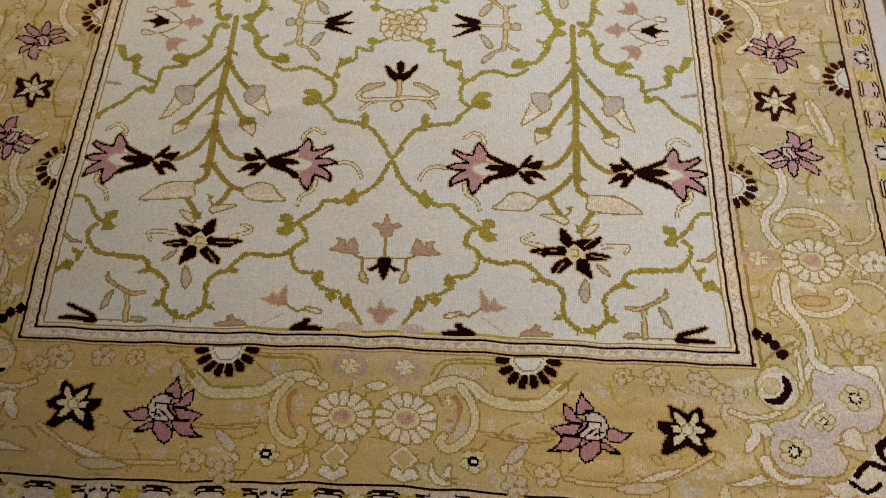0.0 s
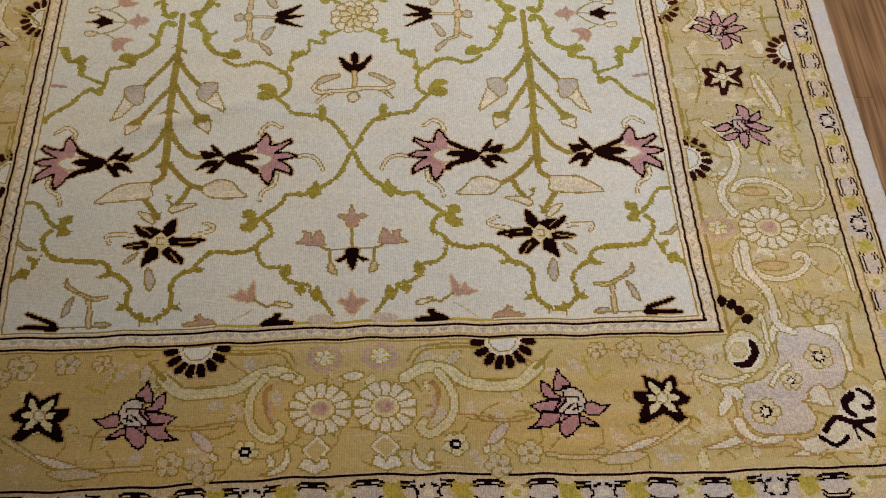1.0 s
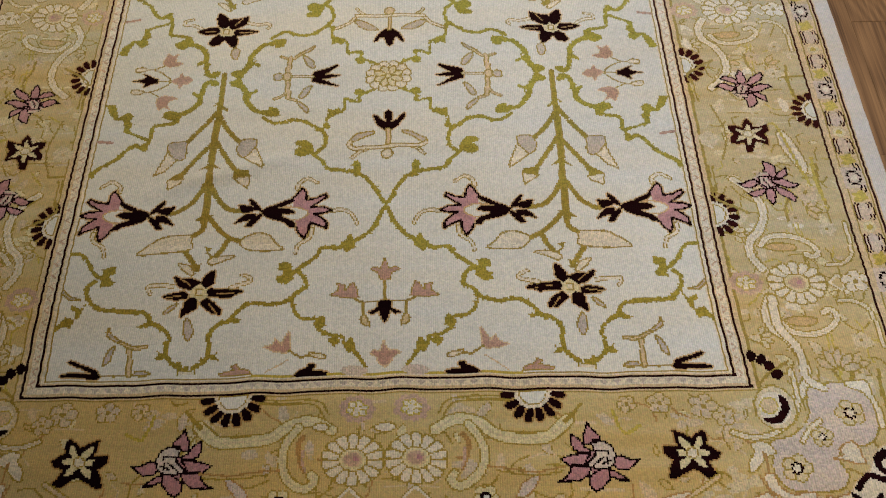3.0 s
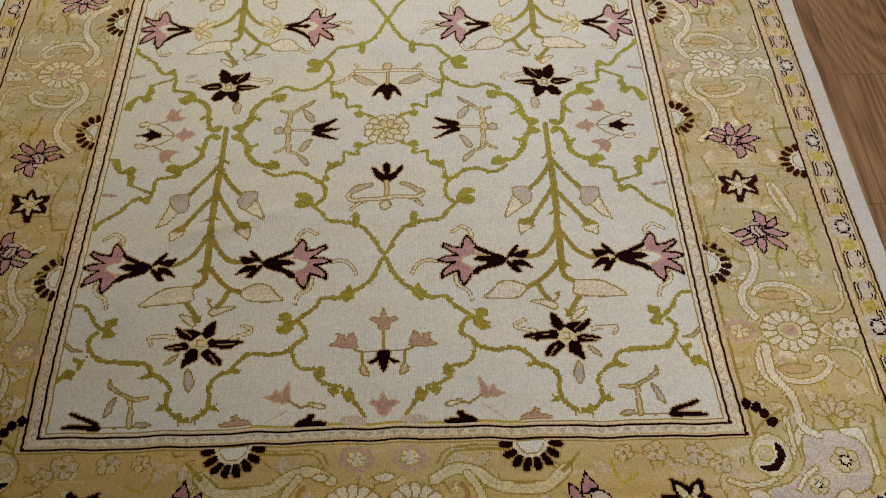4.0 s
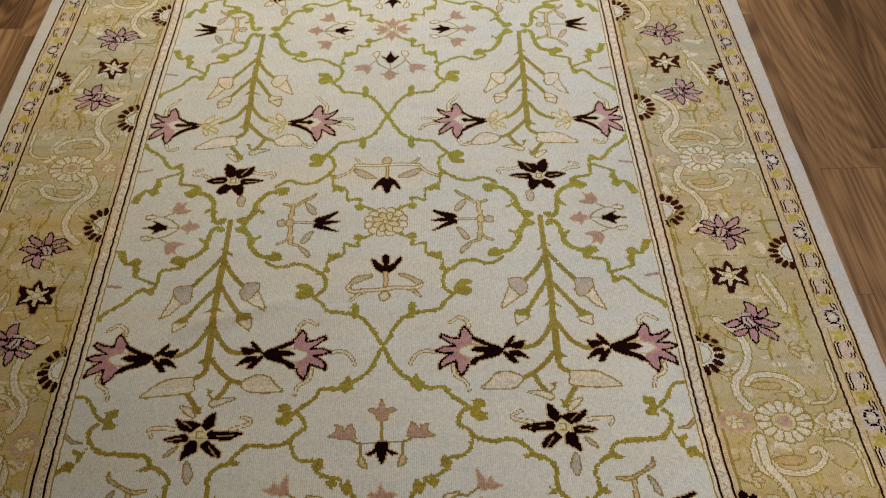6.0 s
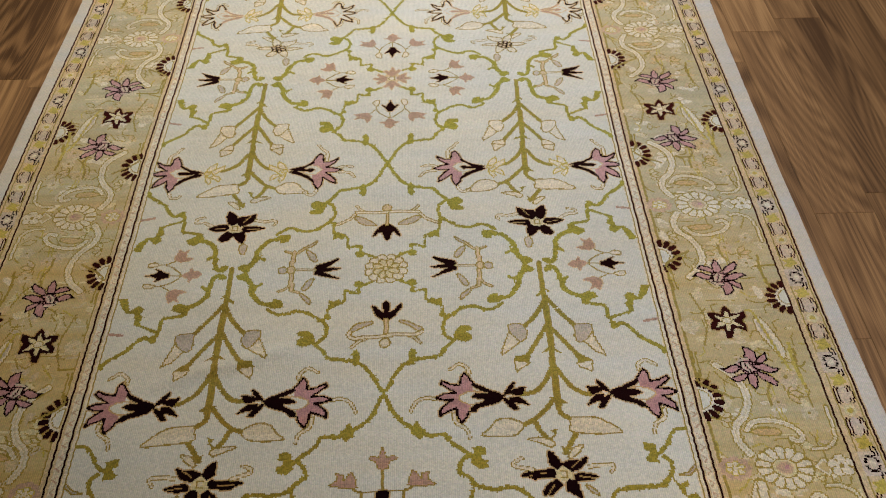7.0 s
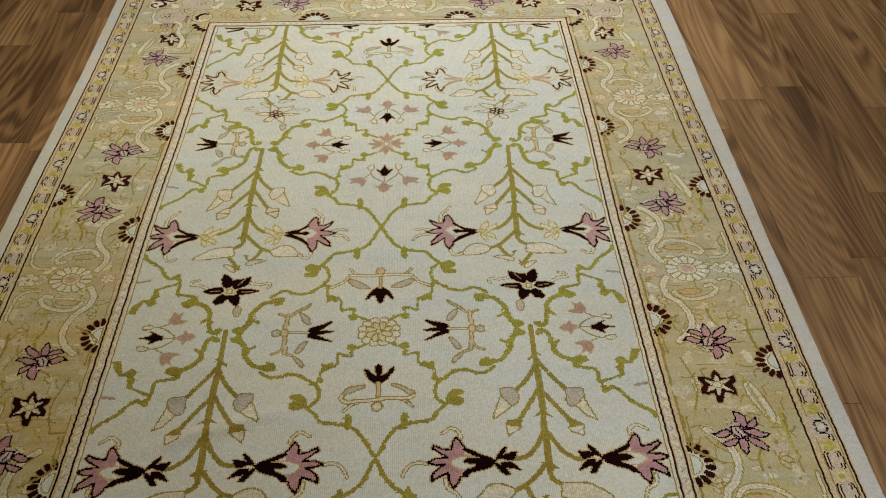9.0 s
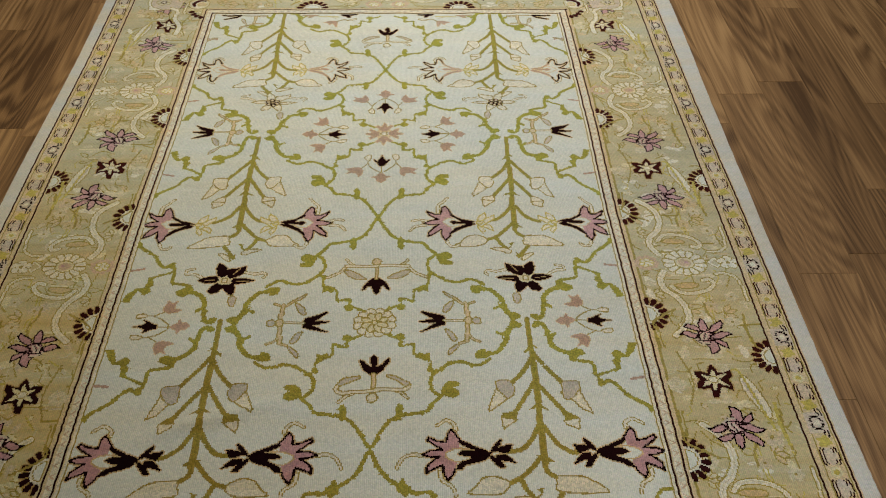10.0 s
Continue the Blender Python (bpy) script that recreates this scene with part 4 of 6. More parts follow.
def rose_spray(at):
    """A black bud with three rose flowers on bowed stems; it points along +y."""
    at_bud = lambda p: at([(x, y + 0.098) for x, y in p])
    line(at_bud(pts("0,0 0,0.036")), 0.0036, "tan")
    for s in (1, -1):
        half = lambda p, s=s: at_bud([(s * x, y) for x, y in p])
        line(rounded(half(pts("0,0 0.0170,-0.0008 0.0359,0.0005 0.0459,0.0058"))), 0.0034, "tan")
        line(rounded(half(pts("0.0314,-0.0007 0.0322,-0.0110 0.0305,-0.0217"))), 0.0046, "tan")
        fill(rounded(half(pts("0.0296,-0.0208 0.0357,-0.0259 0.0339,-0.0342 0.0232,-0.0393 0.0251,-0.0290")), True, 3), "sand", "tan", 0.0026)
        fill(half(pts("0.0380,0.0077 0.0394,0.0183 0.0458,0.0315 0.0526,0.0270 0.0577,0.0175 0.0595,0.0269 0.0702,0.0284 0.0680,0.0173 0.0806,0.0093 0.0626,0.0059 0.0455,0.0050")), "rose", "tan", 0.0021)
    fill(at_bud(pts("-0.0003,0.0720 0.0041,0.0602 0.0062,0.0540 0.0173,0.0564 0.0228,0.0519 0.0109,0.0461 0.0083,0.0362 0.0002,0.0329 -0.0079,0.0365 -0.0103,0.0465 -0.0220,0.0529 -0.0175,0.0572 -0.0062,0.0543 -0.0040,0.0604")), "rose", "tan", 0.0021)
    fill(at_bud(pts("-0.0072,0.0002 0.0072,-0.0002 0.0092,-0.0120 0.0225,-0.0190 0.0164,-0.0212 0.0076,-0.0153 0.0039,-0.0261 -0.0008,-0.0343 -0.0051,-0.0259 -0.0078,-0.0150 -0.0181,-0.0206 -0.0221,-0.0172 -0.0096,-0.0112")), "dark", "dark", 0.0016)


def bowed_spray(at):
    """The same on one round bow: bud inward, three open flowers outward along +y."""
    line(at(pts("0,0.112 0,0.150")), 0.0034, "tan")
    for s in (1, -1):
        half = lambda text, s=s: at([(s * x, y) for x, y in pts(text)])
        line(rounded(half("0,0.1390 0.0120,0.1310 0.0245,0.1190 0.0310,0.1060 0.0310,0.0930")), 0.0028, "tan")
        line(half("0.0320,0.1090 0.0430,0.1230"), 0.0028, "tan")
        fill(rounded(half("0.0250,0.0780 0.0350,0.0800 0.0380,0.0900 0.0320,0.0975 0.0260,0.0930"), True, 3), "pale", "tan", 0.0025)
        fill(half("0.0390,0.1320 0.0470,0.1200 0.0577,0.1200 0.0795,0.1260 0.0704,0.1340 0.0780,0.1440 0.0642,0.1390 0.0545,0.1410 0.0490,0.1530 0.0424,0.1453"), "rose", "sand", 0.0012)
    for text, dye, edge in (("0,0.1385 0.0060,0.1420 0.0100,0.1490 0.0225,0.1530 0.0105,0.1580 0.0115,0.1640 0,0.1730", "rose", "sand"), ("0,0.0770 0.0036,0.0895 0.0095,0.0985 0.0185,0.0930 0.0165,0.0990 0.0085,0.1085 0.0055,0.1165", "dark", "")):
        side = pts(text)
        fill(at(side + [(-x, y) for x, y in side[::-1]]), dye, edge, 0.0012)


def knot_medallion(y):
    motif("medallion", "yellow outlined knot medallion with small petals", FIELD)
    at = place(0.001, y)
    for k in range(12):
        fill(spun(at, oval(0.0105, 0.0098, 10, 0.0300, 0), k * 30 + 15, 0.86), "pale", "thread", 0.0026)
    for k in range(8):
        fill(spun(at, oval(0.0115, 0.0068, 10, 0.0150, 0), k * 45 + 22.5, 0.92), "cream", "thread", 0.0025)
    fill(at(oval(0.0050, 0.0050, 8)), "cream", "thread", 0.0026)


def rose_medallion(y):
    motif("medallion", "rose pink flower medallion", FIELD)
    at = place(0.002, y)
    for k in range(4):
        line(spun(at, [(0.004, 0), (0.018, 0)], 45 + 90 * k), 0.0050, "sand")
        fill(spun(at, [(yy + 0.010, xx * 1.10) for xx, yy in pts(TULIPET)], k * 90, 0.92), "rose", "sand", 0.0022)
    fill(at(oval(0.0075, 0.0065, 9)), "pale", "tan", 0.0024)


def medallions():
    knot_medallion(0.5635)
    for turn in (0, 180):
        motif("bow_bud", "black bud on a bow of grey leaves", FIELD)
        (far_bow if turn else bow)(place(0.0018, 0.5625))
    for side in (1, -1):
        motif("bow_bud", "", FIELD)
        side_bow(place(0.000, 0.5635, side, 1))
    rose_medallion(1.1225)
    for turn in (0, 180):
        motif("rose_spray", "black bud with three rose flowers", FIELD)
        bowed_spray(place(0.0015, 1.1240, 1, 1.0, turn))
    for turn in (90, 270):
        motif("rose_spray", "", FIELD)
        bowed_spray(place(0.0015, 1.1215, 0.84, 1.09, turn))
    # the near half cell, the far half cell
    motif("rose_spray", "", FIELD)
    rose_spray(place(0, 0.038))
    motif("rose_flower", "rose pink flower on the stripe", FIELD)
    fill([(x, y + 0.1361) for x, y in pts("-0.0024,-0.0620 0.0006,-0.0722 0.0034,-0.0782 0.0143,-0.0784 0.0197,-0.0833 0.0111,-0.0879 0.0057,-0.0980 -0.0028,-0.1033 -0.0110,-0.0977 -0.0144,-0.0873 -0.0242,-0.0816 -0.0186,-0.0769 -0.0084,-0.0780 -0.0060,-0.0720")], "rose", "sand", 0.0022)
    motif("bow_bud", "black bud on a bow of grey leaves", FIELD)
    bow(place(0.002, 1.664))
    # flank halves, cut by the inner stripe
    for side in (1, -1):
        motif("rose_spray", "", FIELD)
        bowed_spray(place(side * 0.520, 0.562, 0.8, 1.08, 90 * side))
        motif("bow_bud", "", FIELD)
        side_bow(place(side * 0.520, 1.130, -side, 1))
        for s, y in ((1, 0.030), (-1, 1.655)):
            motif("black_leaf", "black forked leaf in the field corner", FIELD)
            at = place(0.0, y + s * 0.1061, side, s)
            line(rounded(at(pts("0.4040,-0.1055 0.4110,-0.0985 0.4240,-0.0935 0.4437,-0.0866"))), 0.0085, "dark", 0.0046)
            line(rounded(at(pts("0.4030,-0.1062 0.4160,-0.1065 0.4330,-0.1052 0.4510,-0.1072"))), 0.0080, "dark", 0.0052)
            motif("corner_spray", "faint grey leaf spray", FIELD)
            line(at(pts("0.3601,-0.1058 0.3796,-0.1063 0.3978,-0.1058")), 0.0030, "tan")
            for text, w in (("0.3590,-0.1051 0.3608,-0.0823 0.3620,-0.0640", 0.0090), ("0.3385,-0.0637 0.3565,-0.0645 0.3770,-0.0558 0.3856,-0.0512", 0.0068)):
                twig = rounded(at(pts(text)))
                line(twig, w, "tan")
                line(twig, w - 0.0045, "sand")
            for text in ("0.3754,-0.0548 0.3914,-0.0437 0.3964,-0.0339 0.3975,-0.0455 0.3831,-0.0550", "0.3819,-0.0615 0.3858,-0.0730 0.3895,-0.0859 0.3976,-0.0909 0.3968,-0.0797 0.3913,-0.0683", "0.3299,-0.1061 0.3353,-0.1006 0.3491,-0.0993 0.3526,-0.1057", "0.4441,0.0104 0.4593,0.0152 0.4708,0.0256 0.4779,0.0297 0.4733,0.0219 0.4599,0.0100"):
                fill(rounded(at(pts(text)), True, 3), "grey", "tan", 0.0026)
            motif("black_leaf", "small black leaf lying on the stripe", FIELD)
            fill(at(pts("0.0828,-0.1108 0.0913,-0.1078 0.1040,-0.1064 0.1017,-0.0970 0.1090,-0.0971 0.1116,-0.1026 0.1204,-0.1053 0.1283,-0.1112 0.1253,-0.1138 0.0855,-0.1136")), "dark", "dark", 0.0018)
            motif("rose_spray", "small rose flower by the stripe", FIELD)
            fill(at(pts("0.1346,-0.0650 0.1368,-0.0441 0.1433,-0.0547 0.1482,-0.0651 0.1565,-0.0556 0.1608,-0.0653 0.1740,-0.0694 0.1575,-0.0767 0.1412,-0.0778 0.1344,-0.0721")), "rose", "sand", 0.0022)
            line(rounded(at(pts("0.1380,-0.0740 0.1297,-0.0800 0.1182,-0.0858 0.1093,-0.0830 0.0925,-0.0875"))), 0.0036, "tan")
            fill(rounded(at(pts("0.0841,-0.0886 0.0896,-0.0820 0.1081,-0.0790 0.1071,-0.0829 0.0943,-0.0883")), True, 3), "pale", "tan", 0.0024)
            line(at(pts("0.1381,-0.0879 0.1537,-0.0978 0.1699,-0.1075")), 0.0022, "sand")
            motif("stripe_flower", "pale flower lying on the stripe", FIELD)
            at = place(side * 0.205, y, side, s)
            fill(at(pts("-0.0161,-0.0032 -0.0119,0.0032 -0.0012,0.0046 0.0058,0.0125 0.0131,0.0108 0.0079,0.0045 0.0300,0.0003 0.0281,-0.0028")), "rose", "tan", 0.0022)
            rect(side * 0.160 - 0.029, side * 0.160 + 0.029, y - 0.0090, y - 0.0048, "moss")
    motif("stripe_flower", "", FIELD)
    rect(-0.085, 0.080, 0.0205, 0.0255, "moss")
    for x in (-0.045, 0.040):
        fill(oval(0.020, 0.008, 10, x, 0.028), "lavender")


medallions()


# -- main border --
PETALS = ("0.0037,0.0352 0.0115,0.0326 0.0190,0.0260 0.0190,0.0124 0.0132,0.0048 0.0068,0.0086 0.0007,0.0152", "0.0184,0.0124 0.0278,0.0195 0.0359,0.0248 0.0357,0.0129 0.0258,0.0058 0.0149,0.0035",
          "0.0142,0.0021 0.0282,0.0032 0.0383,-0.0032 0.0486,-0.0062 0.0426,-0.0111 0.0313,-0.0127 0.0183,-0.0078 0.0082,-0.0008", "0.0125,-0.0097 0.0228,-0.0143 0.0329,-0.0206 0.0389,-0.0297 0.0366,-0.0376 0.0284,-0.0323 0.0158,-0.0245 0.0103,-0.0154",
          "-0.0030,-0.0118 0.0076,-0.0148 0.0098,-0.0247 0.0070,-0.0379 0.0023,-0.0426 -0.0033,-0.0333 -0.0058,-0.0219", "-0.0313,-0.0233 -0.0233,-0.0191 -0.0060,-0.0136 -0.0034,-0.0185 -0.0105,-0.0260 -0.0233,-0.0297",
          "-0.0444,-0.0044 -0.0369,-0.0062 -0.0249,0.0009 -0.0157,0.0032 -0.0113,-0.0054 -0.0238,-0.0125 -0.0336,-0.0131 -0.0386,-0.0089")


END_PETALS = ("0.0101,0.0475 0.0063,0.0399 -0.0026,0.0305 -0.0030,0.0265 0.0066,0.0251 0.0075,0.0211 0.0178,0.0202 0.0170,0.0331", "0.0331,0.0325 0.0250,0.0277 0.0202,0.0223 0.0168,0.0170 0.0080,0.0118 0.0216,0.0090 0.0305,0.0129 0.0342,0.0209", "0.0495,-0.0005 0.0379,0.0049 0.0216,0.0085 0.0096,0.0091 0.0172,-0.0001 0.0191,-0.0054 0.0391,-0.0075 0.0460,-0.0031",
              "0.0554,-0.0284 0.0459,-0.0247 0.0384,-0.0147 0.0365,-0.0082 0.0114,-0.0079 0.0165,-0.0183 0.0278,-0.0262", "0.0139,-0.0183 -0.0001,-0.0104 -0.0107,-0.0103 -0.0097,-0.0232 -0.0002,-0.0335 0.0081,-0.0379 0.0151,-0.0299", "-0.0112,-0.0103 -0.0208,-0.0141 -0.0341,-0.0231 -0.0223,-0.0231 -0.0109,-0.0194", "-0.0167,-0.0038 -0.0203,0.0040 -0.0287,0.0072 -0.0412,0.0015 -0.0513,0.0020 -0.0445,-0.0037 -0.0358,-0.0094 -0.0212,-0.0103")


def lotus(at, end=False):
    motif("lotus", "mauve pink lotus with dark outlined petals", BORDER)
    lay = lambda p: at([(1.04 * x, 1.04 * y) for x, y in p])
    fill(lay(oval(0.017, 0.014, 12, 0.004, -0.002)), "pink")
    for text in END_PETALS if end else PETALS:
        sub("petal")
        fill(lay(pts(text)), "pink", "dark", 0.0026)
    sub("heart", "pale curled heart of the lotus")
    if end:
        fill(lay(pts("0.0082,0.0224 -0.0068,0.0246 -0.0169,0.0199 -0.0215,0.0093 -0.0181,-0.0038 -0.0108,-0.0090 0.0051,-0.0105 0.0178,-0.0054 0.0055,0.0052 0.0041,0.0105")), "lavender", "dark", 0.0025)
        strokes = ("0.0080,0.0113 -0.0119,0.0114 -0.0101,-0.0038", "0.0171,-0.0046 0.0027,0.0071", "0.0100,-0.0071 -0.0058,0.0045", "-0.0021,-0.0044 -0.0160,0.0009")
    else:
        fill(lay(pts("-0.0175,0.0038 -0.0095,0.0115 0.0036,0.0160 0.0090,0.0070 0.0104,-0.0047 0.0168,-0.0085 0.0066,-0.0122 -0.0022,-0.0158 -0.0097,-0.0103 -0.0111,-0.0003")), "pink", "dark", 0.0025)
        for text in ("-0.0140,0.0050 -0.0060,0.0112 0.0040,0.0118", "-0.0055,0.0040 -0.0052,-0.0055 0.0000,-0.0110", "0.0005,0.0030 0.0062,-0.0085"):
            line(rounded(lay(pts(text))), 0.0046, "lavender")
        strokes = ("-0.0120,0.0060 -0.0050,0.0080 0.0065,0.0069", "-0.0088,0.0065 -0.0085,-0.0053 0.0009,-0.0150", "-0.0028,0.0030 0.0038,-0.0110", "0.0035,0.0065 0.0088,-0.0007 0.0150,-0.0072")
    for text in strokes:
        line(lay(pts(text)), 0.0022, "dark")


def border_star(at, end=False):
    motif("border_star", "black six-pointed star flower", BORDER)
    outline = "0.0032,0.0315 0.0080,0.0237 0.0091,0.0146 0.0177,0.0149 0.0336,0.0215 0.0329,0.0099 0.0240,0.0018 0.0286,-0.0063 0.0286,-0.0205 0.0192,-0.0161 0.0096,-0.0140 0.0041,-0.0229 0.0012,-0.0343 -0.0076,-0.0366 -0.0088,-0.0304 -0.0078,-0.0162 -0.0209,-0.0184 -0.0306,-0.0162 -0.0303,-0.0062 -0.0228,0.0011 -0.0295,0.0099 -0.0295,0.0171 -0.0166,0.0164 -0.0085,0.0123 -0.0042,0.0233"
    inner = ("0.0019,0.0217 0.0050,0.0109 0.0022,0.0019 -0.0026,0.0017 -0.0036,0.0107", "0.0234,0.0140 0.0120,0.0030 0.0029,0.0001 0.0069,0.0092", "0.0222,-0.0121 0.0103,-0.0096 0.0026,-0.0017 0.0101,0.0005",
             "-0.0030,-0.0232 -0.0050,-0.0126 -0.0019,-0.0036 0.0023,-0.0046 0.0026,-0.0142", "-0.0217,-0.0131 -0.0148,-0.0035 -0.0031,-0.0015 -0.0083,-0.0100", "-0.0201,0.0113 -0.0091,0.0077 -0.0026,0.0017 -0.0112,0.0010")
    if end:
        outline = "-0.0185,0.0299 -0.0115,0.0258 0.0006,0.0186 0.0095,0.0242 0.0229,0.0297 0.0225,0.0183 0.0184,0.0085 0.0393,0.0088 0.0386,-0.0013 0.0309,-0.0067 0.0242,-0.0085 0.0317,-0.0154 0.0358,-0.0318 0.0261,-0.0312 0.0134,-0.0237 0.0021,-0.0187 -0.0074,-0.0264 -0.0172,-0.0329 -0.0308,-0.0321 -0.0226,-0.0217 -0.0180,-0.0127 -0.0188,-0.0095 -0.0303,-0.0066 -0.0342,0.0003 -0.0247,0.0064 -0.0182,0.0113 -0.0189,0.0190"
        inner = ("-0.0135,0.0220 -0.0065,0.0183 0.0002,0.0046 -0.0046,0.0031 -0.0124,0.0116", "0.0151,0.0203 0.0175,0.0143 0.0093,0.0037 0.0028,0.0042 0.0046,0.0134", "-0.0213,0.0023 -0.0087,0.0046 -0.0025,0 -0.0067,-0.0044 -0.0180,-0.0024",
                 "0.0207,0.0034 0.0182,-0.0027 0.0072,-0.0037 0.0049,0.0010 0.0120,0.0036", "-0.0148,-0.0170 -0.0102,-0.0073 -0.0017,-0.0036 0.0007,-0.0080 -0.0062,-0.0165", "0.0190,-0.0200 0.0085,-0.0144 0.0042,-0.0066 0.0086,-0.0039 0.0192,-0.0110")
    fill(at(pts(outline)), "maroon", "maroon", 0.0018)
    sub("heart", "cream six-petalled heart of the star")
    fill(at(oval(0.0110, 0.0095, 12)), "cream")
    for text in inner:
        fill(at([(x * 1.06, y * 1.06) for x, y in pts(text)]), "cream")
    fill(at(oval(0.0078, 0.0068, 12, 0.0015 if end else -0.0002, 0.0002)), "pale", "tan", 0.0022)


def half_rosette(at):
    """Half a sun on the stripe; it opens along +y."""
    motif("half_rosette", "half rosette of dark petals round a cream heart", BORDER)
    fill(at([(0.026 * math.cos(radians(a)), 0.026 * math.sin(radians(a))) for a in range(0, 181, 15)]), "pale")
    for k in range(8):
        a = 9 + k * 23.1
        sub("petal", "small dark petal")
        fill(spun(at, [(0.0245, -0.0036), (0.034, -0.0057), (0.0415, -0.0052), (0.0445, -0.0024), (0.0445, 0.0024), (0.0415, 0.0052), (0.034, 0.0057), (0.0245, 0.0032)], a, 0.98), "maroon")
    sub("heart")
    fill(at([(0.019 * math.cos(radians(a)), 0.019 * math.sin(radians(a))) for a in range(0, 181, 20)]), "ivory", "tan", 0.0020)


def border_medallion(at):
    motif("border_medallion", "cream daisy medallion with mauve centre", BORDER)
    fill(at(oval(0.024, 0.020)), "cream")
    for k in range(14):
        sub("petal")
        fill(spun(at, [(0.018, -0.0044), (0.036, -0.0078), (0.0410, -0.0066), (0.0425, 0.0), (0.0410, 0.0066), (0.036, 0.0078), (0.018, 0.0044)], 12.9 + k * 25.7, 0.82), "pale", "thread", 0.0024)
    sub("heart", "mauve heart ringed in cream")
    fill(at(oval(0.0190, 0.0150)), "cream", "thread", 0.0020)
    fill(at(oval(0.0125, 0.0098)), "mauve", "sand", 0.0022)
    fill(at(oval(0.0040, 0.0034, 7, 0.004, 0.001)), "pink")


def rosette(x, y):
    """A mauve ring round a ragged pale flower."""
    for k in range(9):
        fill(oval(0.0080, 0.0066, 8, x + 0.0175 * math.cos(k * 0.7), y + 0.0140 * math.sin(k * 0.7)), "mauve")
    fill(oval(0.0175, 0.0140, 12, x, y), "mauve")
    for k in range(6):
        fill(oval(0.0055, 0.0045, 7, x + 0.0095 * math.cos(k * 1.05 + 0.3), y + 0.0075 * math.sin(k * 1.05 + 0.3)), "pale", "moss", 0.0020)
    fill(oval(0.0045, 0.004, 7, x, y), "pale")


def band(at, text, wide=0.013, dye="pale"):
    p = rounded(at(pts(text)))
    line(p, wide, "thread")
    line(p, wide - 0.0046, dye)
    line(p, 0.0021, "cloud")


def scrolls(at):
    """The faded double scrolls round a border medallion, along +x (half) with +y outward."""
    motif("leaf", "faded tan leaf inside the scroll", BORDER)
    fill(rounded(at(pts("0.058,0.073 0.053,0.095 0.056,0.119 0.066,0.110 0.067,0.084")), True, 3), "halo", "thread", 0.0026)
    motif("scroll", "faded cream double scroll with gold outline", BORDER)
    band(at, "0.062,0.066 0.077,0.080 0.080,0.105 0.071,0.133 0.054,0.148 0.043,0.141 0.047,0.130", 0.0118)
    motif("scroll", "faded cream curved band with gold outline", BORDER)
    band(at, "0.023,0.060 0.046,0.048 0.070,0.052 0.088,0.069 0.112,0.080 0.140,0.081 0.163,0.069 0.182,0.048", 0.0155)
    motif("scroll", "faded cream hook with gold outline", BORDER)
    band(at, "0.030,0.158 0.030,0.177 0.042,0.195 0.066,0.200 0.100,0.201", 0.0092)
    motif("stem", "faded gold stem beside the inner stripe", BORDER)
    for d in (0.0, 0.0060):
        line(rounded(at([(x, y + d) for x, y in pts("0.158,0.012 0.180,0.013 0.210,0.015")])), 0.0028, "thread")


def small_flower(x, y, dye, r=0.016, heart="tan", turn=0.0, edge=""):
    motif("small_flower", "small faded five-petalled flower", BORDER)
    dye = "lilac" if dye in ("lavender", "grey") else dye
    for k in range(5):
        a = radians(72 * k + turn)
        fill(oval(r * 0.46, r * 0.40, 9, x + r * 0.58 * math.cos(a), y + r * 0.5 * math.sin(a)), dye, edge and "thread", 0.0020)
    fill(oval(r * 0.42, r * 0.36, 9, x, y), dye)
    fill(oval(r * 0.22, r * 0.2, 7, x, y), heart)


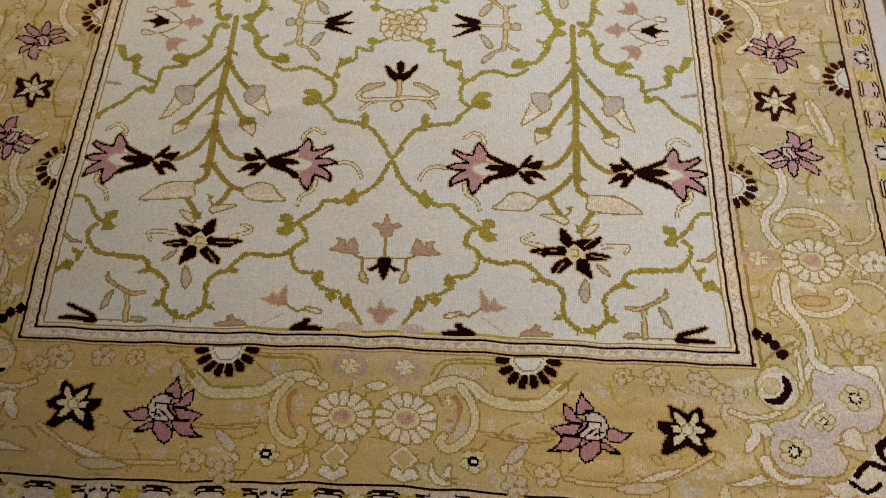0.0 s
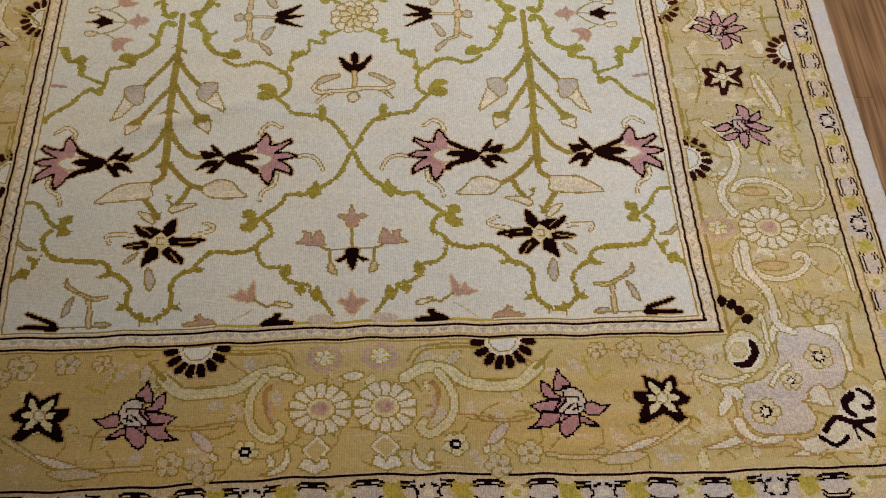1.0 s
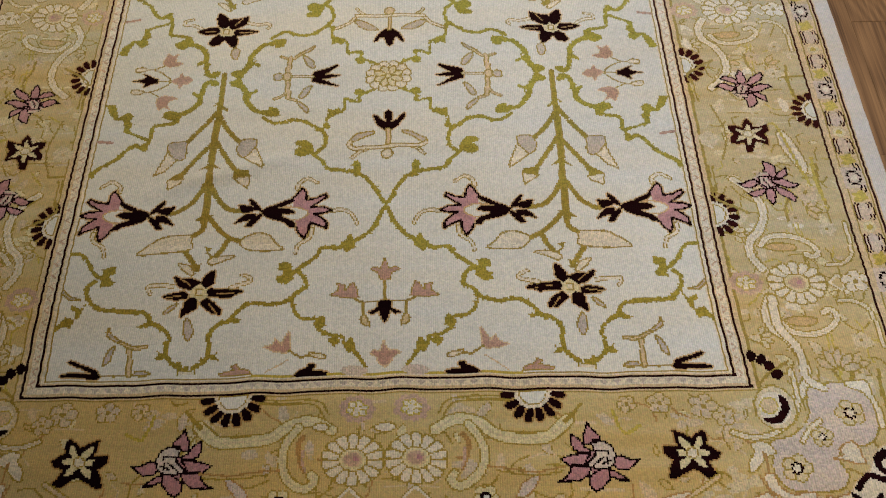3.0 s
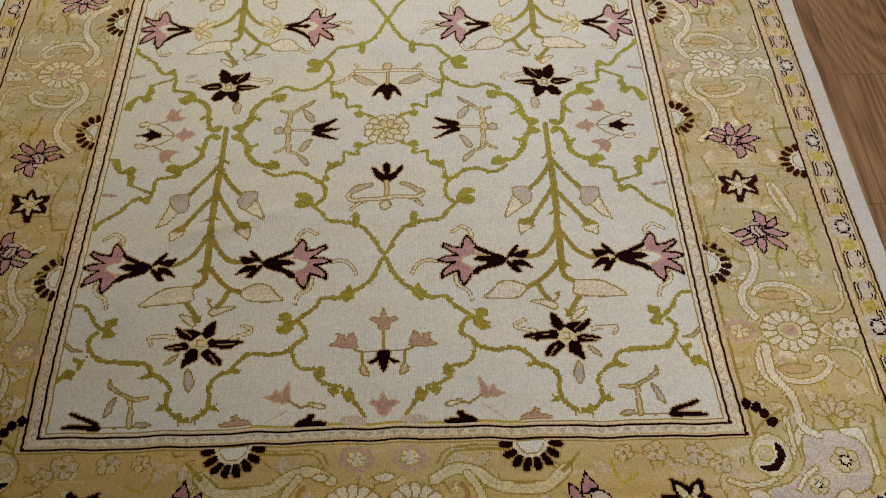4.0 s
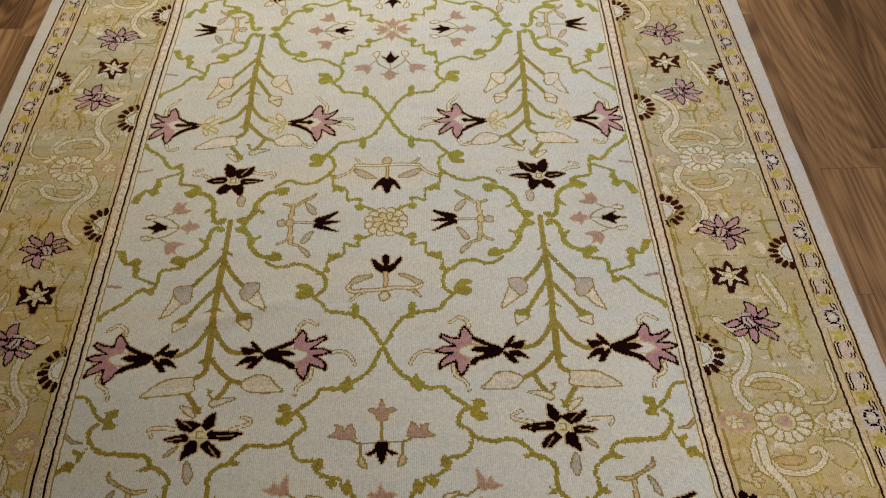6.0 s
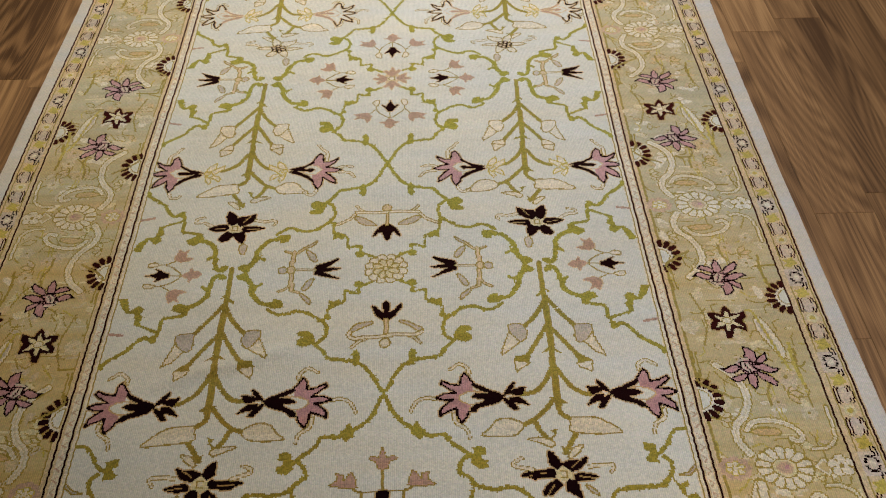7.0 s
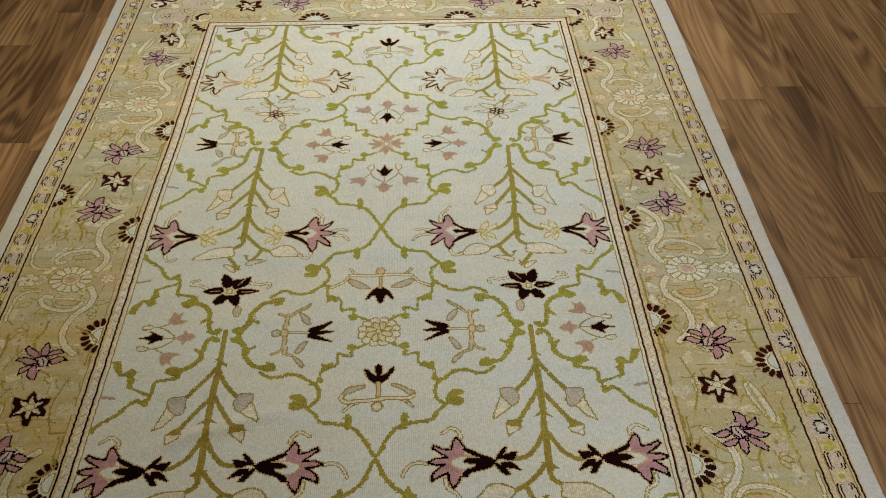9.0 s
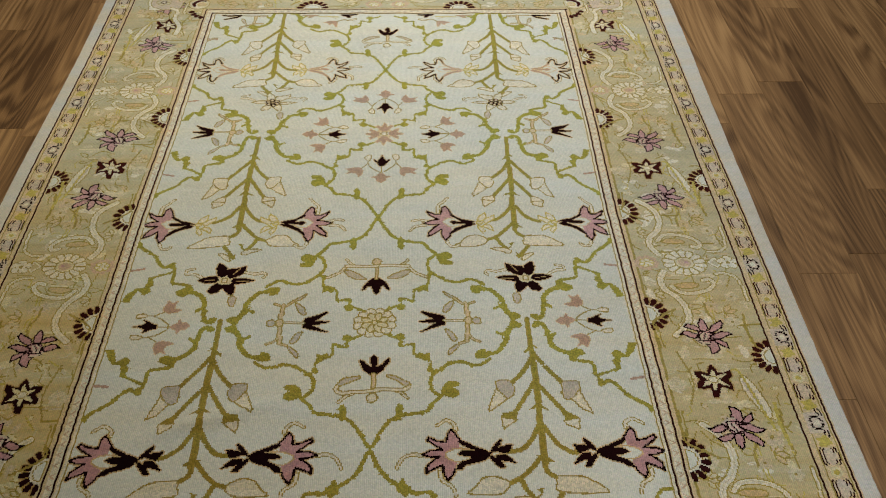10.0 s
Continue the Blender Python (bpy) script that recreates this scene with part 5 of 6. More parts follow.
def side_border(side, meds, stars, suns):
    """Medallions with half rosettes above and below them, and stars with one on the outer line (way +1, -1 or 0)."""
    for y, *reaches in meds:
        at = lambda p, y=y: [(side * (0.5 + b), y + a) for a, b in p]
        for s in (1, -1):
            scrolls(lambda p, s=s: at([(a * s, b) for a, b in p]))
        border_medallion(place(side * 0.605, y, side, 1))
        motif("small_rosette", "small mauve rosette", BORDER)
        rosette(side * 0.531, y)
        for s in (1, -1):
            motif("stem", "faded double stem beside the scrolls", BORDER)
            lay = lambda text, s=s: rounded(at([(s * a, b) for a, b in pts(text)]))
            for d in (0.0, 0.006):
                line(lay("0.080,%.4f 0.116,%.4f 0.160,%.4f" % (0.127 + d, 0.121 + d, 0.123 + d)), 0.0026, "moss")
            motif("lily", "faded lilac lily with gold outline", BORDER)
            for a in (-70, -30, 10, 50):
                fill(spun(place(*at([(s * 0.128, 0.148)])[0], side, -s), petal(0.026, 0.011, 0.002), a), "lilac", "thread", 0.0021)
            motif("lily", "faded cream lily with gold outline", BORDER)
            for a in (-60, -20, 20, 60):
                fill(spun(place(*at([(s * 0.085, 0.030)])[0], side, s), petal(0.020, 0.009, 0.002), a), "cloud", "thread", 0.0021)
        motif("leaf", "faded cream diamond leaf", BORDER)
        diamond = at(pts("-0.012,0.166 0,0.152 0.012,0.166 0,0.178"))
        fill(diamond, "gold", "thread", 0.0072)
        fill(diamond, "gold", "pale", 0.0034)
        q = at([(0.0, 0.190)])[0]
        small_flower(q[0], q[1], "pale", 0.021, "tan", 18, "sand")
        for s, reach in zip((1, -1), reaches):
            if 0.05 < y + s * reach < 1.64:
                half_rosette(lambda p, s=s, reach=reach: at([(s * reach + a * 0.92, b * 0.88 + 0.007) for a, b in p]))
            motif("leaf_spray", "", BORDER)
            for a, d, dye in ((0.112, 0.128, "lavender"), (0.150, 0.158, "cloud"), (0.090, 0.172, "cloud")):
                q = at([(s * a, d)])[0]
                small_flower(q[0], q[1], dye, 0.014, "tan", 40 * a * 100)
            motif("tendril", "thin gold tendril", BORDER)
            line(rounded(at([(s * a, d) for a, d in pts("0.175,0.120 0.150,0.128 0.130,0.118 0.105,0.116")])), 0.0042, "tan")
            motif("tendril", "thin gold tendril", BORDER)
            line(rounded(at([(s * a, d) for a, d in pts("0.210,0.185 0.170,0.178 0.135,0.182")])), 0.0052, "thread")
            motif("tendril", "thin gold tendril", BORDER)
            line(rounded(at([(s * a, d) for a, d in pts("0.175,0.020 0.150,0.014 0.120,0.060")])), 0.0045, "tan")
    for y, way in zip(stars, suns):
        border_star(place(side * 0.5905, y - 0.001, side, 1))
        if way:
            half_rosette(lambda p, y=y, way=way: [(side * (0.709 - b * 0.90), y + way * 0.046 + a * 0.84) for a, b in p])
        for s in (1, -1):
            lotus(place(side * 0.5985, y + s * 0.0925, side, -s))
        motif("leaf_spray", "faded grey leaf spray", BORDER)
        at = place(side * 0.64, y - 0.03, side, 1)
        fill(rounded(at(pts("0.0,0.040 0.016,0.020 0.030,-0.030 0.022,-0.052 0.006,-0.020 -0.006,0.016")), True, 4), "pale", "tan", 0.0026)
        fill(rounded(at(pts("0.0,0.030 0.010,0.010 0.018,-0.026 0.008,-0.012 0.0,0.012")), True, 4), "grey", "", 0)
        line(rounded(at(pts("-0.012,0.052 0.0,0.040 0.020,-0.050 0.030,-0.080"))), 0.0045, "moss")
        line(rounded(at(pts("0.040,-0.020 0.036,-0.060 0.040,-0.100"))), 0.006, "moss")
        line(rounded(place(side * 0.52, y, side, 1)(pts("0.020,0.060 0.034,0.000 0.020,-0.050"))), 0.0035, "tan")
        small_flower(side * 0.525, y - 0.01, "cloud", 0.018, "gold", 12)
        small_flower(side * 0.655, y - 0.115, "lavender", 0.018, "tan", 30)


def end_border(base, s):
    """The border along one end: base is its stripe's row, s the way out."""
    at = lambda p: [(x, base + s * y) for x, y in p]
    for side in (1, -1):
        motif("scroll", "faded cream double scroll with gold outline", BORDER)
        mir = lambda p, side=side: at([(side * x - 0.004, y) for x, y in p])
        band(mir, "0.070,0.057 0.092,0.045 0.113,0.044 0.131,0.050 0.146,0.062 0.164,0.068 0.198,0.069 0.221,0.067 0.236,0.056 0.249,0.044", 0.0185, "cream")
        line(mir(pts("0.246,0.046 0.256,0.036 0.268,0.023")), 0.0085, "thread", 0.0030)
        motif("scroll", "faded cream hooked scroll with gold outline", BORDER)
        band(mir, "0.114,0.051 0.128,0.069 0.134,0.094 0.127,0.116 0.109,0.131 0.096,0.132 0.089,0.124 0.094,0.117", 0.0145, "cream")
        line(rounded(mir(pts("0.107,0.065 0.113,0.076 0.109,0.099 0.104,0.111"))), 0.0085, "ochre", 0.0050)
        line(rounded(mir(pts("0.107,0.084 0.107,0.099 0.103,0.109"))), 0.0045, "mauve", 0.0030)
        motif("tendril", "thin gold tendril under the stripe", BORDER)
        for d in (0.0, 0.0060):
            line(rounded(mir([(x + d, y + d * 0.8) for x, y in pts("0.075,0.034 0.083,0.020 0.099,0.013 0.134,0.012 0.164,0.012")])), 0.0028, "thread")
        border_medallion(place(side * 0.042 - 0.002, base + s * 0.097))
        motif("small_rosette", "small mauve rosette", BORDER)
        rosette(side * 0.037 - 0.003, base + s * 0.0275)
        motif("leaf", "faded cream lens leaf", BORDER)
        fill(rounded(mir(pts("0.072,0.052 0.084,0.046 0.096,0.052 0.084,0.059") if side < 0 else pts("-0.013,0.053 0.003,0.046 0.018,0.054 0.003,0.061")), True, 3), "pale", "thread", 0.0024)
        motif("leaf_spray", "faded diamond leaves", BORDER)
        diamond = mir(pts("0.043,0.135 0.060,0.149 0.054,0.156 0.045,0.167 0.034,0.155 0.028,0.149"))
        fill(diamond, "gold", "thread", 0.0075)
        fill(diamond, "gold", "pale", 0.0034)
        motif("leaf", "faded cream crown of leaves", BORDER)
        fill(mir(pts("0.025,0.173 0.029,0.162 0.037,0.159 0.044,0.168 0.051,0.160 0.060,0.160 0.067,0.173 0.057,0.176 0.045,0.181 0.034,0.175")), "pale", "thread", 0.0024)
        motif("leaf", "faded cream crescent leaf", BORDER)
        fill(rounded(mir(pts("0.083,0.144 0.076,0.158 0.081,0.173 0.095,0.179 0.114,0.177 0.101,0.173 0.090,0.167 0.083,0.156")), True, 3), "pale", "thread", 0.0024)
        fill(rounded(mir(pts("0.101,0.153 0.107,0.158 0.103,0.170 0.095,0.165")), True, 3), "pale", "thread", 0.0022)
        half_rosette(lambda p, side=side: at([(side * 0.205 - 0.005 + x, y + 0.004) for x, y in p]))
        lotus(place(side * 0.2810, base + s * 0.0977, -side, -s), True)
        border_star(place(side * 0.4065, base + s * 0.0885, -side, -s), True)
        motif("leaf_spray", "faded grey leaf spray", BORDER)
        for x, y, dye, r in ((0.134, 0.147, "cream", 0.021), (0.228, 0.157, "cloud", 0.021), (0.187, 0.172, "lilac", 0.021), (0.435, 0.026, "lavender", 0.024), (0.375, 0.022, "lavender", 0.020), (0.460, 0.040, "grey", 0.018), (0.330, 0.022, "sand", 0.016)):
            q = mir([(x, y)])[0]
            small_flower(q[0], q[1], dye, r * 0.85, "tan", 1000 * x, "sand")
        q = mir([(0.134, 0.147)])[0]
        fill(oval(0.0085, 0.007, 8, *q), "dark")
        fill(oval(0.0040, 0.0035, 6, *q), "ivory")
        fill(rounded(mir(pts("0.205,0.115 0.201,0.128 0.187,0.143 0.174,0.146 0.179,0.132 0.190,0.122")), True, 3), "lavender", "ochre", 0.0021)
        fill(rounded(mir(pts("0.168,0.151 0.177,0.146 0.178,0.155 0.169,0.158")), True, 3), "pale", "thread", 0.0020)
        line(rounded(mir(pts("0.136,0.107 0.158,0.109 0.201,0.112 0.239,0.107"))), 0.0026, "ochre")
        line(rounded(mir(pts("0.150,0.113 0.175,0.116 0.205,0.117 0.235,0.113"))), 0.0024, "thread")
        line(rounded(mir(pts("0.250,0.160 0.320,0.162 0.380,0.150 0.440,0.118"))), 0.0085, "thread")
        line(rounded(mir(pts("0.250,0.160 0.320,0.162 0.380,0.150 0.440,0.118"))), 0.0042, "sand")
        fill(rounded(mir(pts("0.310,0.166 0.345,0.156 0.380,0.160 0.350,0.172")), True, 4), "lilac", "thread", 0.0022)
        fill(rounded(mir(pts("0.340,0.156 0.375,0.142 0.400,0.138 0.372,0.154")), True, 4), "pale", "ochre", 0.0022)
        line(rounded(mir(pts("0.310,0.030 0.322,0.060 0.345,0.052"))), 0.0045, "moss")


def corner(side, base, s):
    motif("corner_motif", "grey lavender corner cartouche with cream flowers", BORDER)
    at = lambda p: [(side * x, base + s * y) for x, y in p]
    band(at, "0.464,0.062 0.490,0.070 0.522,0.064 0.549,0.046 0.562,0.016 0.560,-0.020", 0.010)
    fill(rounded(at(pts("0.5765,0.0046 0.5732,0.0342 0.5637,0.0521 0.5421,0.0694 0.5145,0.0739 0.5074,0.0825 0.5101,0.0948 0.5059,0.1068 0.5136,0.1275 0.5300,0.1397 0.5744,0.1410 0.5949,0.1349 0.6039,0.1199 0.5960,0.1025 0.6055,0.0854 0.6235,0.0844 0.6464,0.0783 0.6604,0.0592 0.6655,0.0338 0.6575,0.0093 0.6315,-0.0029 0.6074,-0.0020")), True, 2), "lavender", "thread", 0.0026)
    stem = rounded(at(pts("0.5633,-0.1265 0.5595,-0.1059 0.5628,-0.0814 0.5759,-0.0590 0.5806,-0.0412 0.5793,-0.0142 0.5856,-0.0026 0.6001,0.0053")))
    line(stem, 0.0175, "thread", 0.0120)
    line(stem, 0.0125, "pale", 0.0085)
    fill(rounded(at(pts("0.6283,-0.0049 0.6611,-0.0038 0.6640,0.0151 0.6700,0.0339 0.6710,0.0577 0.6617,0.0610 0.6619,0.0337 0.6529,0.0129 0.6368,0.0048")), True, 2), "pale", "thread", 0.0024)
    for text, edge in (("0.4835,0.0782 0.4983,0.0751 0.5099,0.0790 0.5143,0.0914 0.5031,0.0946 0.4944,0.1030 0.4836,0.1129 0.4749,0.1127 0.4800,0.0956 0.4867,0.0888", "thread"), ("0.4951,0.1167 0.5072,0.1171 0.5109,0.1324 0.5258,0.1429 0.5535,0.1421 0.5533,0.1505 0.5240,0.1512 0.5036,0.1423 0.4954,0.1320", "ochre"),
                       ("0.4465,0.1523 0.4662,0.1478 0.4919,0.1402 0.5063,0.1457 0.4930,0.1520 0.4718,0.1547", "ochre"), ("0.5664,0.1458 0.5797,0.1479 0.6018,0.1418 0.6074,0.1606 0.5817,0.1682 0.5542,0.1691 0.5769,0.1596", "ochre")):
        motif("leaf", "pale forked leaf on the corner", BORDER)
        fill(rounded(at(pts(text)), True, 2), "pale", edge, 0.0022)
    line(rounded(at(pts("0.4990,0.0900 0.5000,0.1040 0.5010,0.1170"))), 0.0028, "ochre")
    line(rounded(at(pts("0.4880,0.1180 0.4960,0.1380 0.5120,0.1540 0.5600,0.1570 0.6100,0.1720"))), 0.0026, "ochre")
    motif("leaf", "cream jagged leaf on the corner", BORDER)
    fill(at(pts("0.6108,0.0786 0.6200,0.0772 0.6257,0.0828 0.6278,0.0951 0.6303,0.1057 0.6177,0.1069 0.6082,0.1030 0.5951,0.0990 0.5881,0.0988 0.6033,0.0941 0.5998,0.0869")), "pale", "ochre", 0.0024)
    line(at(pts("0.5841,0.0491 0.5696,0.0577 0.5545,0.0769")), 0.0085, "thread")
    line(at(pts("0.5841,0.0491 0.5696,0.0577 0.5545,0.0769")), 0.0045, "pale")
    line(at(pts("0.5600,0.0540 0.5780,0.0660")), 0.0050, "cloud")
    motif("lily", "faded lilac lily with gold outline", BORDER)
    for a in (150, 115, 80, 45, 10):
        fill(spun(place(*at([(0.628, -0.020)])[0], side, -s), petal(0.034, 0.014, 0.004), a), "lilac", "thread", 0.0022)
    for x, y, r in ((0.6269, 0.0390, 0.0094), (0.5384, 0.1112, 0.0096), (0.5815, 0.0705, 0.0058)):
        q = at([(x, y)])[0]
        small_flower(q[0], q[1], "cloud", 0.020 if r > 0.006 else 0.015, "thread", 400 * x, "sand")
        for k in range(8):
            fill(oval(r * 0.26, r * 0.24, 7, q[0] + r * 0.72 * math.cos(k * 0.785), q[1] + r * 0.70 * math.sin(k * 0.785)), "maroon")
        fill(oval(r * 0.52, r * 0.50, 8, *q), "pale")
    motif("dark_crescent", "dark crescent on the corner", BORDER)
    fill(at(oval(0.0285, 0.030, 16, 0.528, 0.031)), "cloud", "thread", 0.0024)
    fill(at(oval(0.022, 0.023, 14, 0.527, 0.032)), "pale")
    fill(at(oval(0.012, 0.011, 10, 0.520, 0.028)), "sand", "moss", 0.0022)
    fill(rounded(at(pts("0.539,0.014 0.545,0.021 0.548,0.029 0.544,0.039 0.535,0.050 0.524,0.053 0.510,0.049 0.511,0.043 0.524,0.044 0.533,0.037 0.537,0.027 0.534,0.019")), True, 2), "maroon")
    for x, y, a in ((0.511, -0.042, -75), (0.524, -0.036, -50), (0.533, -0.026, -45), (0.541, -0.014, -30)):
        q = at([(x, y)])[0]
        fill(spun(place(*q, side, s), oval(0.0085, 0.0068, 12), a), "maroon")
    motif("corner_bloom", "dark curled bloom in the border corner", BORDER)
    fill(rounded(at(pts("0.647,0.090 0.674,0.080 0.688,0.094 0.684,0.125 0.674,0.148 0.650,0.160 0.619,0.162 0.600,0.150 0.611,0.129 0.631,0.115")), True, 3), "pale", "sand", 0.0024)
    for text, w, w_end in (("0.668,0.086 0.679,0.093 0.684,0.103 0.677,0.111 0.670,0.109", 0.0050, 0.0070), ("0.657,0.093 0.646,0.100 0.646,0.110 0.655,0.119", 0.0120, 0.0065),
                           ("0.612,0.136 0.626,0.122 0.637,0.122 0.651,0.127 0.677,0.126", 0.0082, 0.0076), ("0.652,0.127 0.663,0.138 0.672,0.146", 0.0080, 0.0050),
                           ("0.650,0.130 0.653,0.149", 0.0036, 0.0030), ("0.602,0.144 0.613,0.152 0.621,0.156 0.633,0.151 0.638,0.145", 0.0050, 0.0066)):
        line(rounded(at(pts(text))), w, "maroon", w_end)


def borders():
    rng = random.Random(4)
    motif("faded_floral", "faint faded patches of floral weave", BORDER, "stuff")
    for k in range(1900):
        y = rng.uniform(-0.185, 1.875)
        x = rng.choice((-1, 1)) * rng.uniform(0.515, 0.70)
        if rng.random() < 0.24:
            x, y = rng.uniform(-0.5, 0.5), rng.choice((rng.uniform(-0.185, -0.01), rng.uniform(1.70, 1.875)))
        a = rng.uniform(0, 360)
        pick = rng.random()
        if pick < 0.16:
            fill(spun(place(x, y), rounded([(rng.uniform(0.6, 1.3) * 0.013 * math.cos(t), rng.uniform(0.6, 1.3) * 0.007 * math.sin(t)) for t in np.arange(7) * 0.9], True, 3), a),
                 rng.choice(("cloud", "lilac", "cream", "pale") if y > 0.1 else ("sand", "lilac", "gold")))
        elif pick < 0.26:
            line([(x, y), (x + rng.uniform(0.02, 0.07), y)], rng.uniform(0.002, 0.0042), rng.choice(("cloud", "lilac", "cream", "thread") if y > 0.2 else ("sand", "gold")))
        elif pick < 0.46:
            size = rng.uniform(0.012, 0.030)
            fill(spun(place(x, y), petal(size, size * 0.45), a), rng.choice(("gold", "cloud", "lilac", "cream")), "thread", 0.0020)
        else:
            b = a + rng.uniform(-80, 80)
            reach = rng.uniform(0.010, 0.022)
            p = [(x, y), (x + reach * math.cos(radians(a)), y + reach * math.sin(radians(a)))]
            p.append((p[1][0] + reach * math.cos(radians(b)), p[1][1] + reach * math.sin(radians(b))))
            line(rounded(p), rng.uniform(0.0021, 0.0030), rng.choice(("thread", "thread", "thread", "moss", "cloud") if y > 0 else ("thread", "thread", "ochre", "tan", "sand")))
    for k in range(150):
        x, y = rng.choice((-1, 1)) * rng.uniform(0.525, 0.69), rng.uniform(-0.17, 1.87)
        if rng.random() < 0.25:
            x, y = rng.uniform(-0.5, 0.5), rng.choice((rng.uniform(-0.18, -0.02), rng.uniform(1.71, 1.87)))
        dye = rng.choice(("cloud", "cloud", "lilac", "pale")) if y > 0.05 else rng.choice(("cloud", "lilac"))
        for q in range(rng.randint(3, 6)):
            fill(oval(rng.uniform(0.006, 0.015), rng.uniform(0.003, 0.007), 9, x + rng.uniform(-0.016, 0.016), y + rng.uniform(-0.012, 0.012)), dye)
    side_border(1, ((0.153, 0.1200, 0.126), (0.705, 0.1490, 0.1300), (1.295, 0.1520, 0.1180)), (0.426, 0.997, 1.606), (1, -1, 0))
    side_border(-1, ((0.150, 0.1260, 0.126), (0.714, 0.1370, 0.1410), (1.300, 0.1500, 0.1110)), (0.420, 1.010, 1.606), (1, -1, 0))
    end_border(0.0, -1), end_border(1.690, 1)
    for side in (1, -1):
        corner(side, 0.0, -1), corner(side, 1.690, 1)


borders()


# -- guard stripe --
def guard_unit(at, p, bars=1, bold=1.0):
    """One repeat of the outer stripe along +x, p long, centred on its star."""
    motif("guard_motif", "mauve ovals, olive leaves and a star in dark outline")
    fill(at(pts("-0.020,-0.016 0.020,-0.016 0.020,0.016 -0.020,0.016")), "lavender")
    for sx in (1, -1):
        for y in (0.0130, 0.0075):
            line(at([(sx * 0.014, y * bars), (sx * 0.028, (y - 0.0015) * bars)]), 0.0026 * bold, "dark")
        for sy in (1, -1):
            line(at([(sx * 0.0035, sy * 0.0095), (sx * 0.0085, sy * 0.0075)]), 0.0038, "dark")
            line(at([(sx * 0.0125, sy * 0.0045), (sx * 0.0110, sy * 0.0015)]), 0.0036, "dark")
    fill(at(oval(0.006, 0.005, 8)), "pale")
    for s in (1, -1):
        fill(rounded(at([(s * p * 0.195 + x, y) for x, y in pts("-0.011,0.003 -0.008,0.012 -0.001,0.008 0.006,0.013 0.008,0.003 0.012,-0.006 0.003,-0.009 -0.004,-0.013 -0.007,-0.006")]), True, 3), "moss")
        c = s * p * 0.345
        fill(at(oval(0.0165, 0.0125, 12, c, 0)), "lavender")
        for sy in (1, -1):
            line(rounded(at([(c - 0.0155, sy * 0.0105), (c - 0.009, sy * 0.0140), (c + 0.009, sy * 0.0140), (c + 0.0155, sy * 0.0105)])), 0.0025 * bold, "maroon")
            line(rounded(at([(c - 0.0140, sy * 0.0060), (c - 0.008, sy * 0.0090), (c + 0.008, sy * 0.0090), (c + 0.0140, sy * 0.0060)])), 0.0021 * bold, "maroon")
    fill(at(oval(0.010, 0.011, 8, p / 2, 0)), "cream")
    fill(at(oval(0.005, 0.005, 6, p / 2, 0)), "moss")


def guards():
    for side, first in ((1, 0.335 - 0.181 * 3), (-1, 1.074 - 0.181 * 7)):
        for k in range(13):
            y = first + 0.181 * k
            if -0.20 < y < 1.90:
                guard_unit(lambda p, y=y: [(side * (0.7370 - b), y + a) for a, b in p], 0.181, -1 if side > 0 and y < 0.55 else 1)
    for mid, s in ((-0.2055, -1), (1.9060, 1)):
        for k in range(-3, 4):
            x = 0.0925 + k * 0.2195
            if abs(x) < 0.72:
                guard_unit(lambda p, x=x: [(x + 1.213 * a, mid - s * b * 1.05) for a, b in p], 0.181, 1, 1.45 if s < 0 else 1.0)


guards()


# -- from the loom to meshes: runs of like knots, on a gently waving sheet --
def relief(x, y):
    """The sheet's height in metres: soft waves and a low crease."""
    z = 0.0010 * np.sin(3.1 * x + 1.3 * y + 0.6) + 0.0008 * np.sin(5.3 * y - 2.2 * x + 1.0)
    t = (y - 0.381 - 0.295 * (x + 0.2017)) / 0.015
    z += 0.0080 * np.exp(-t * t) * np.exp(-((x + 0.255) / 0.12) ** 4)
    return z


def drift(x, y):
    """How the weave strays from a true rectangle."""
    near = np.clip((0.15 - y) / 0.3, 0, 1)
    dy = near * (0.003 * np.cos(x * 9) - 0.011 * np.clip(x / 0.6, 0, 1) ** 1.5)
    dy = dy + 0.0009 * np.sin(47 * x + 3 * np.sin(5 * x)) + 0.0005 * np.sin(97 * x + 17 * y)
    edge = np.clip((np.abs(x) - 0.5) / 0.28, 0, 1)
    dx = edge * (0.0018 * np.sin(7 * y + 2 * np.sign(x)) + 0.0002 * np.sin(23 * y))
    bow_left = np.clip((y + 0.02) / 0.2, 0, 1) * np.clip((1.2 - y) / 0.35, 0, 1)
    for c in LINES_Y:
        dy = dy + 0.0006 * np.tanh((y - c) / 0.0008) * np.exp(-((y - c) / 0.006) ** 2)
    for c in LINES_X:
        dx = dx + 0.0006 * np.tanh((x - c) / 0.0008) * np.exp(-((x - c) / 0.006) ** 2)
    dx = dx + 0.0002 * np.sin(37 * y + 3 * np.sin(4 * y)) + 0.0005 * np.sin(281 * y + 19 * x + 6 * np.sin(33 * y))
    rim = np.clip((np.abs(x) - 0.764) / 0.0328, 0, 1)
    dx = dx + rim * np.where(x > 0, np.interp(y, (0.5, 0.8, 1.15, 1.5), (-0.007, -0.008, 0.001, 0.008)), 0.007)
    return x + dx - 0.006 * (1 - edge) * bow_left * bow_left * (3 - 2 * bow_left), y + dy


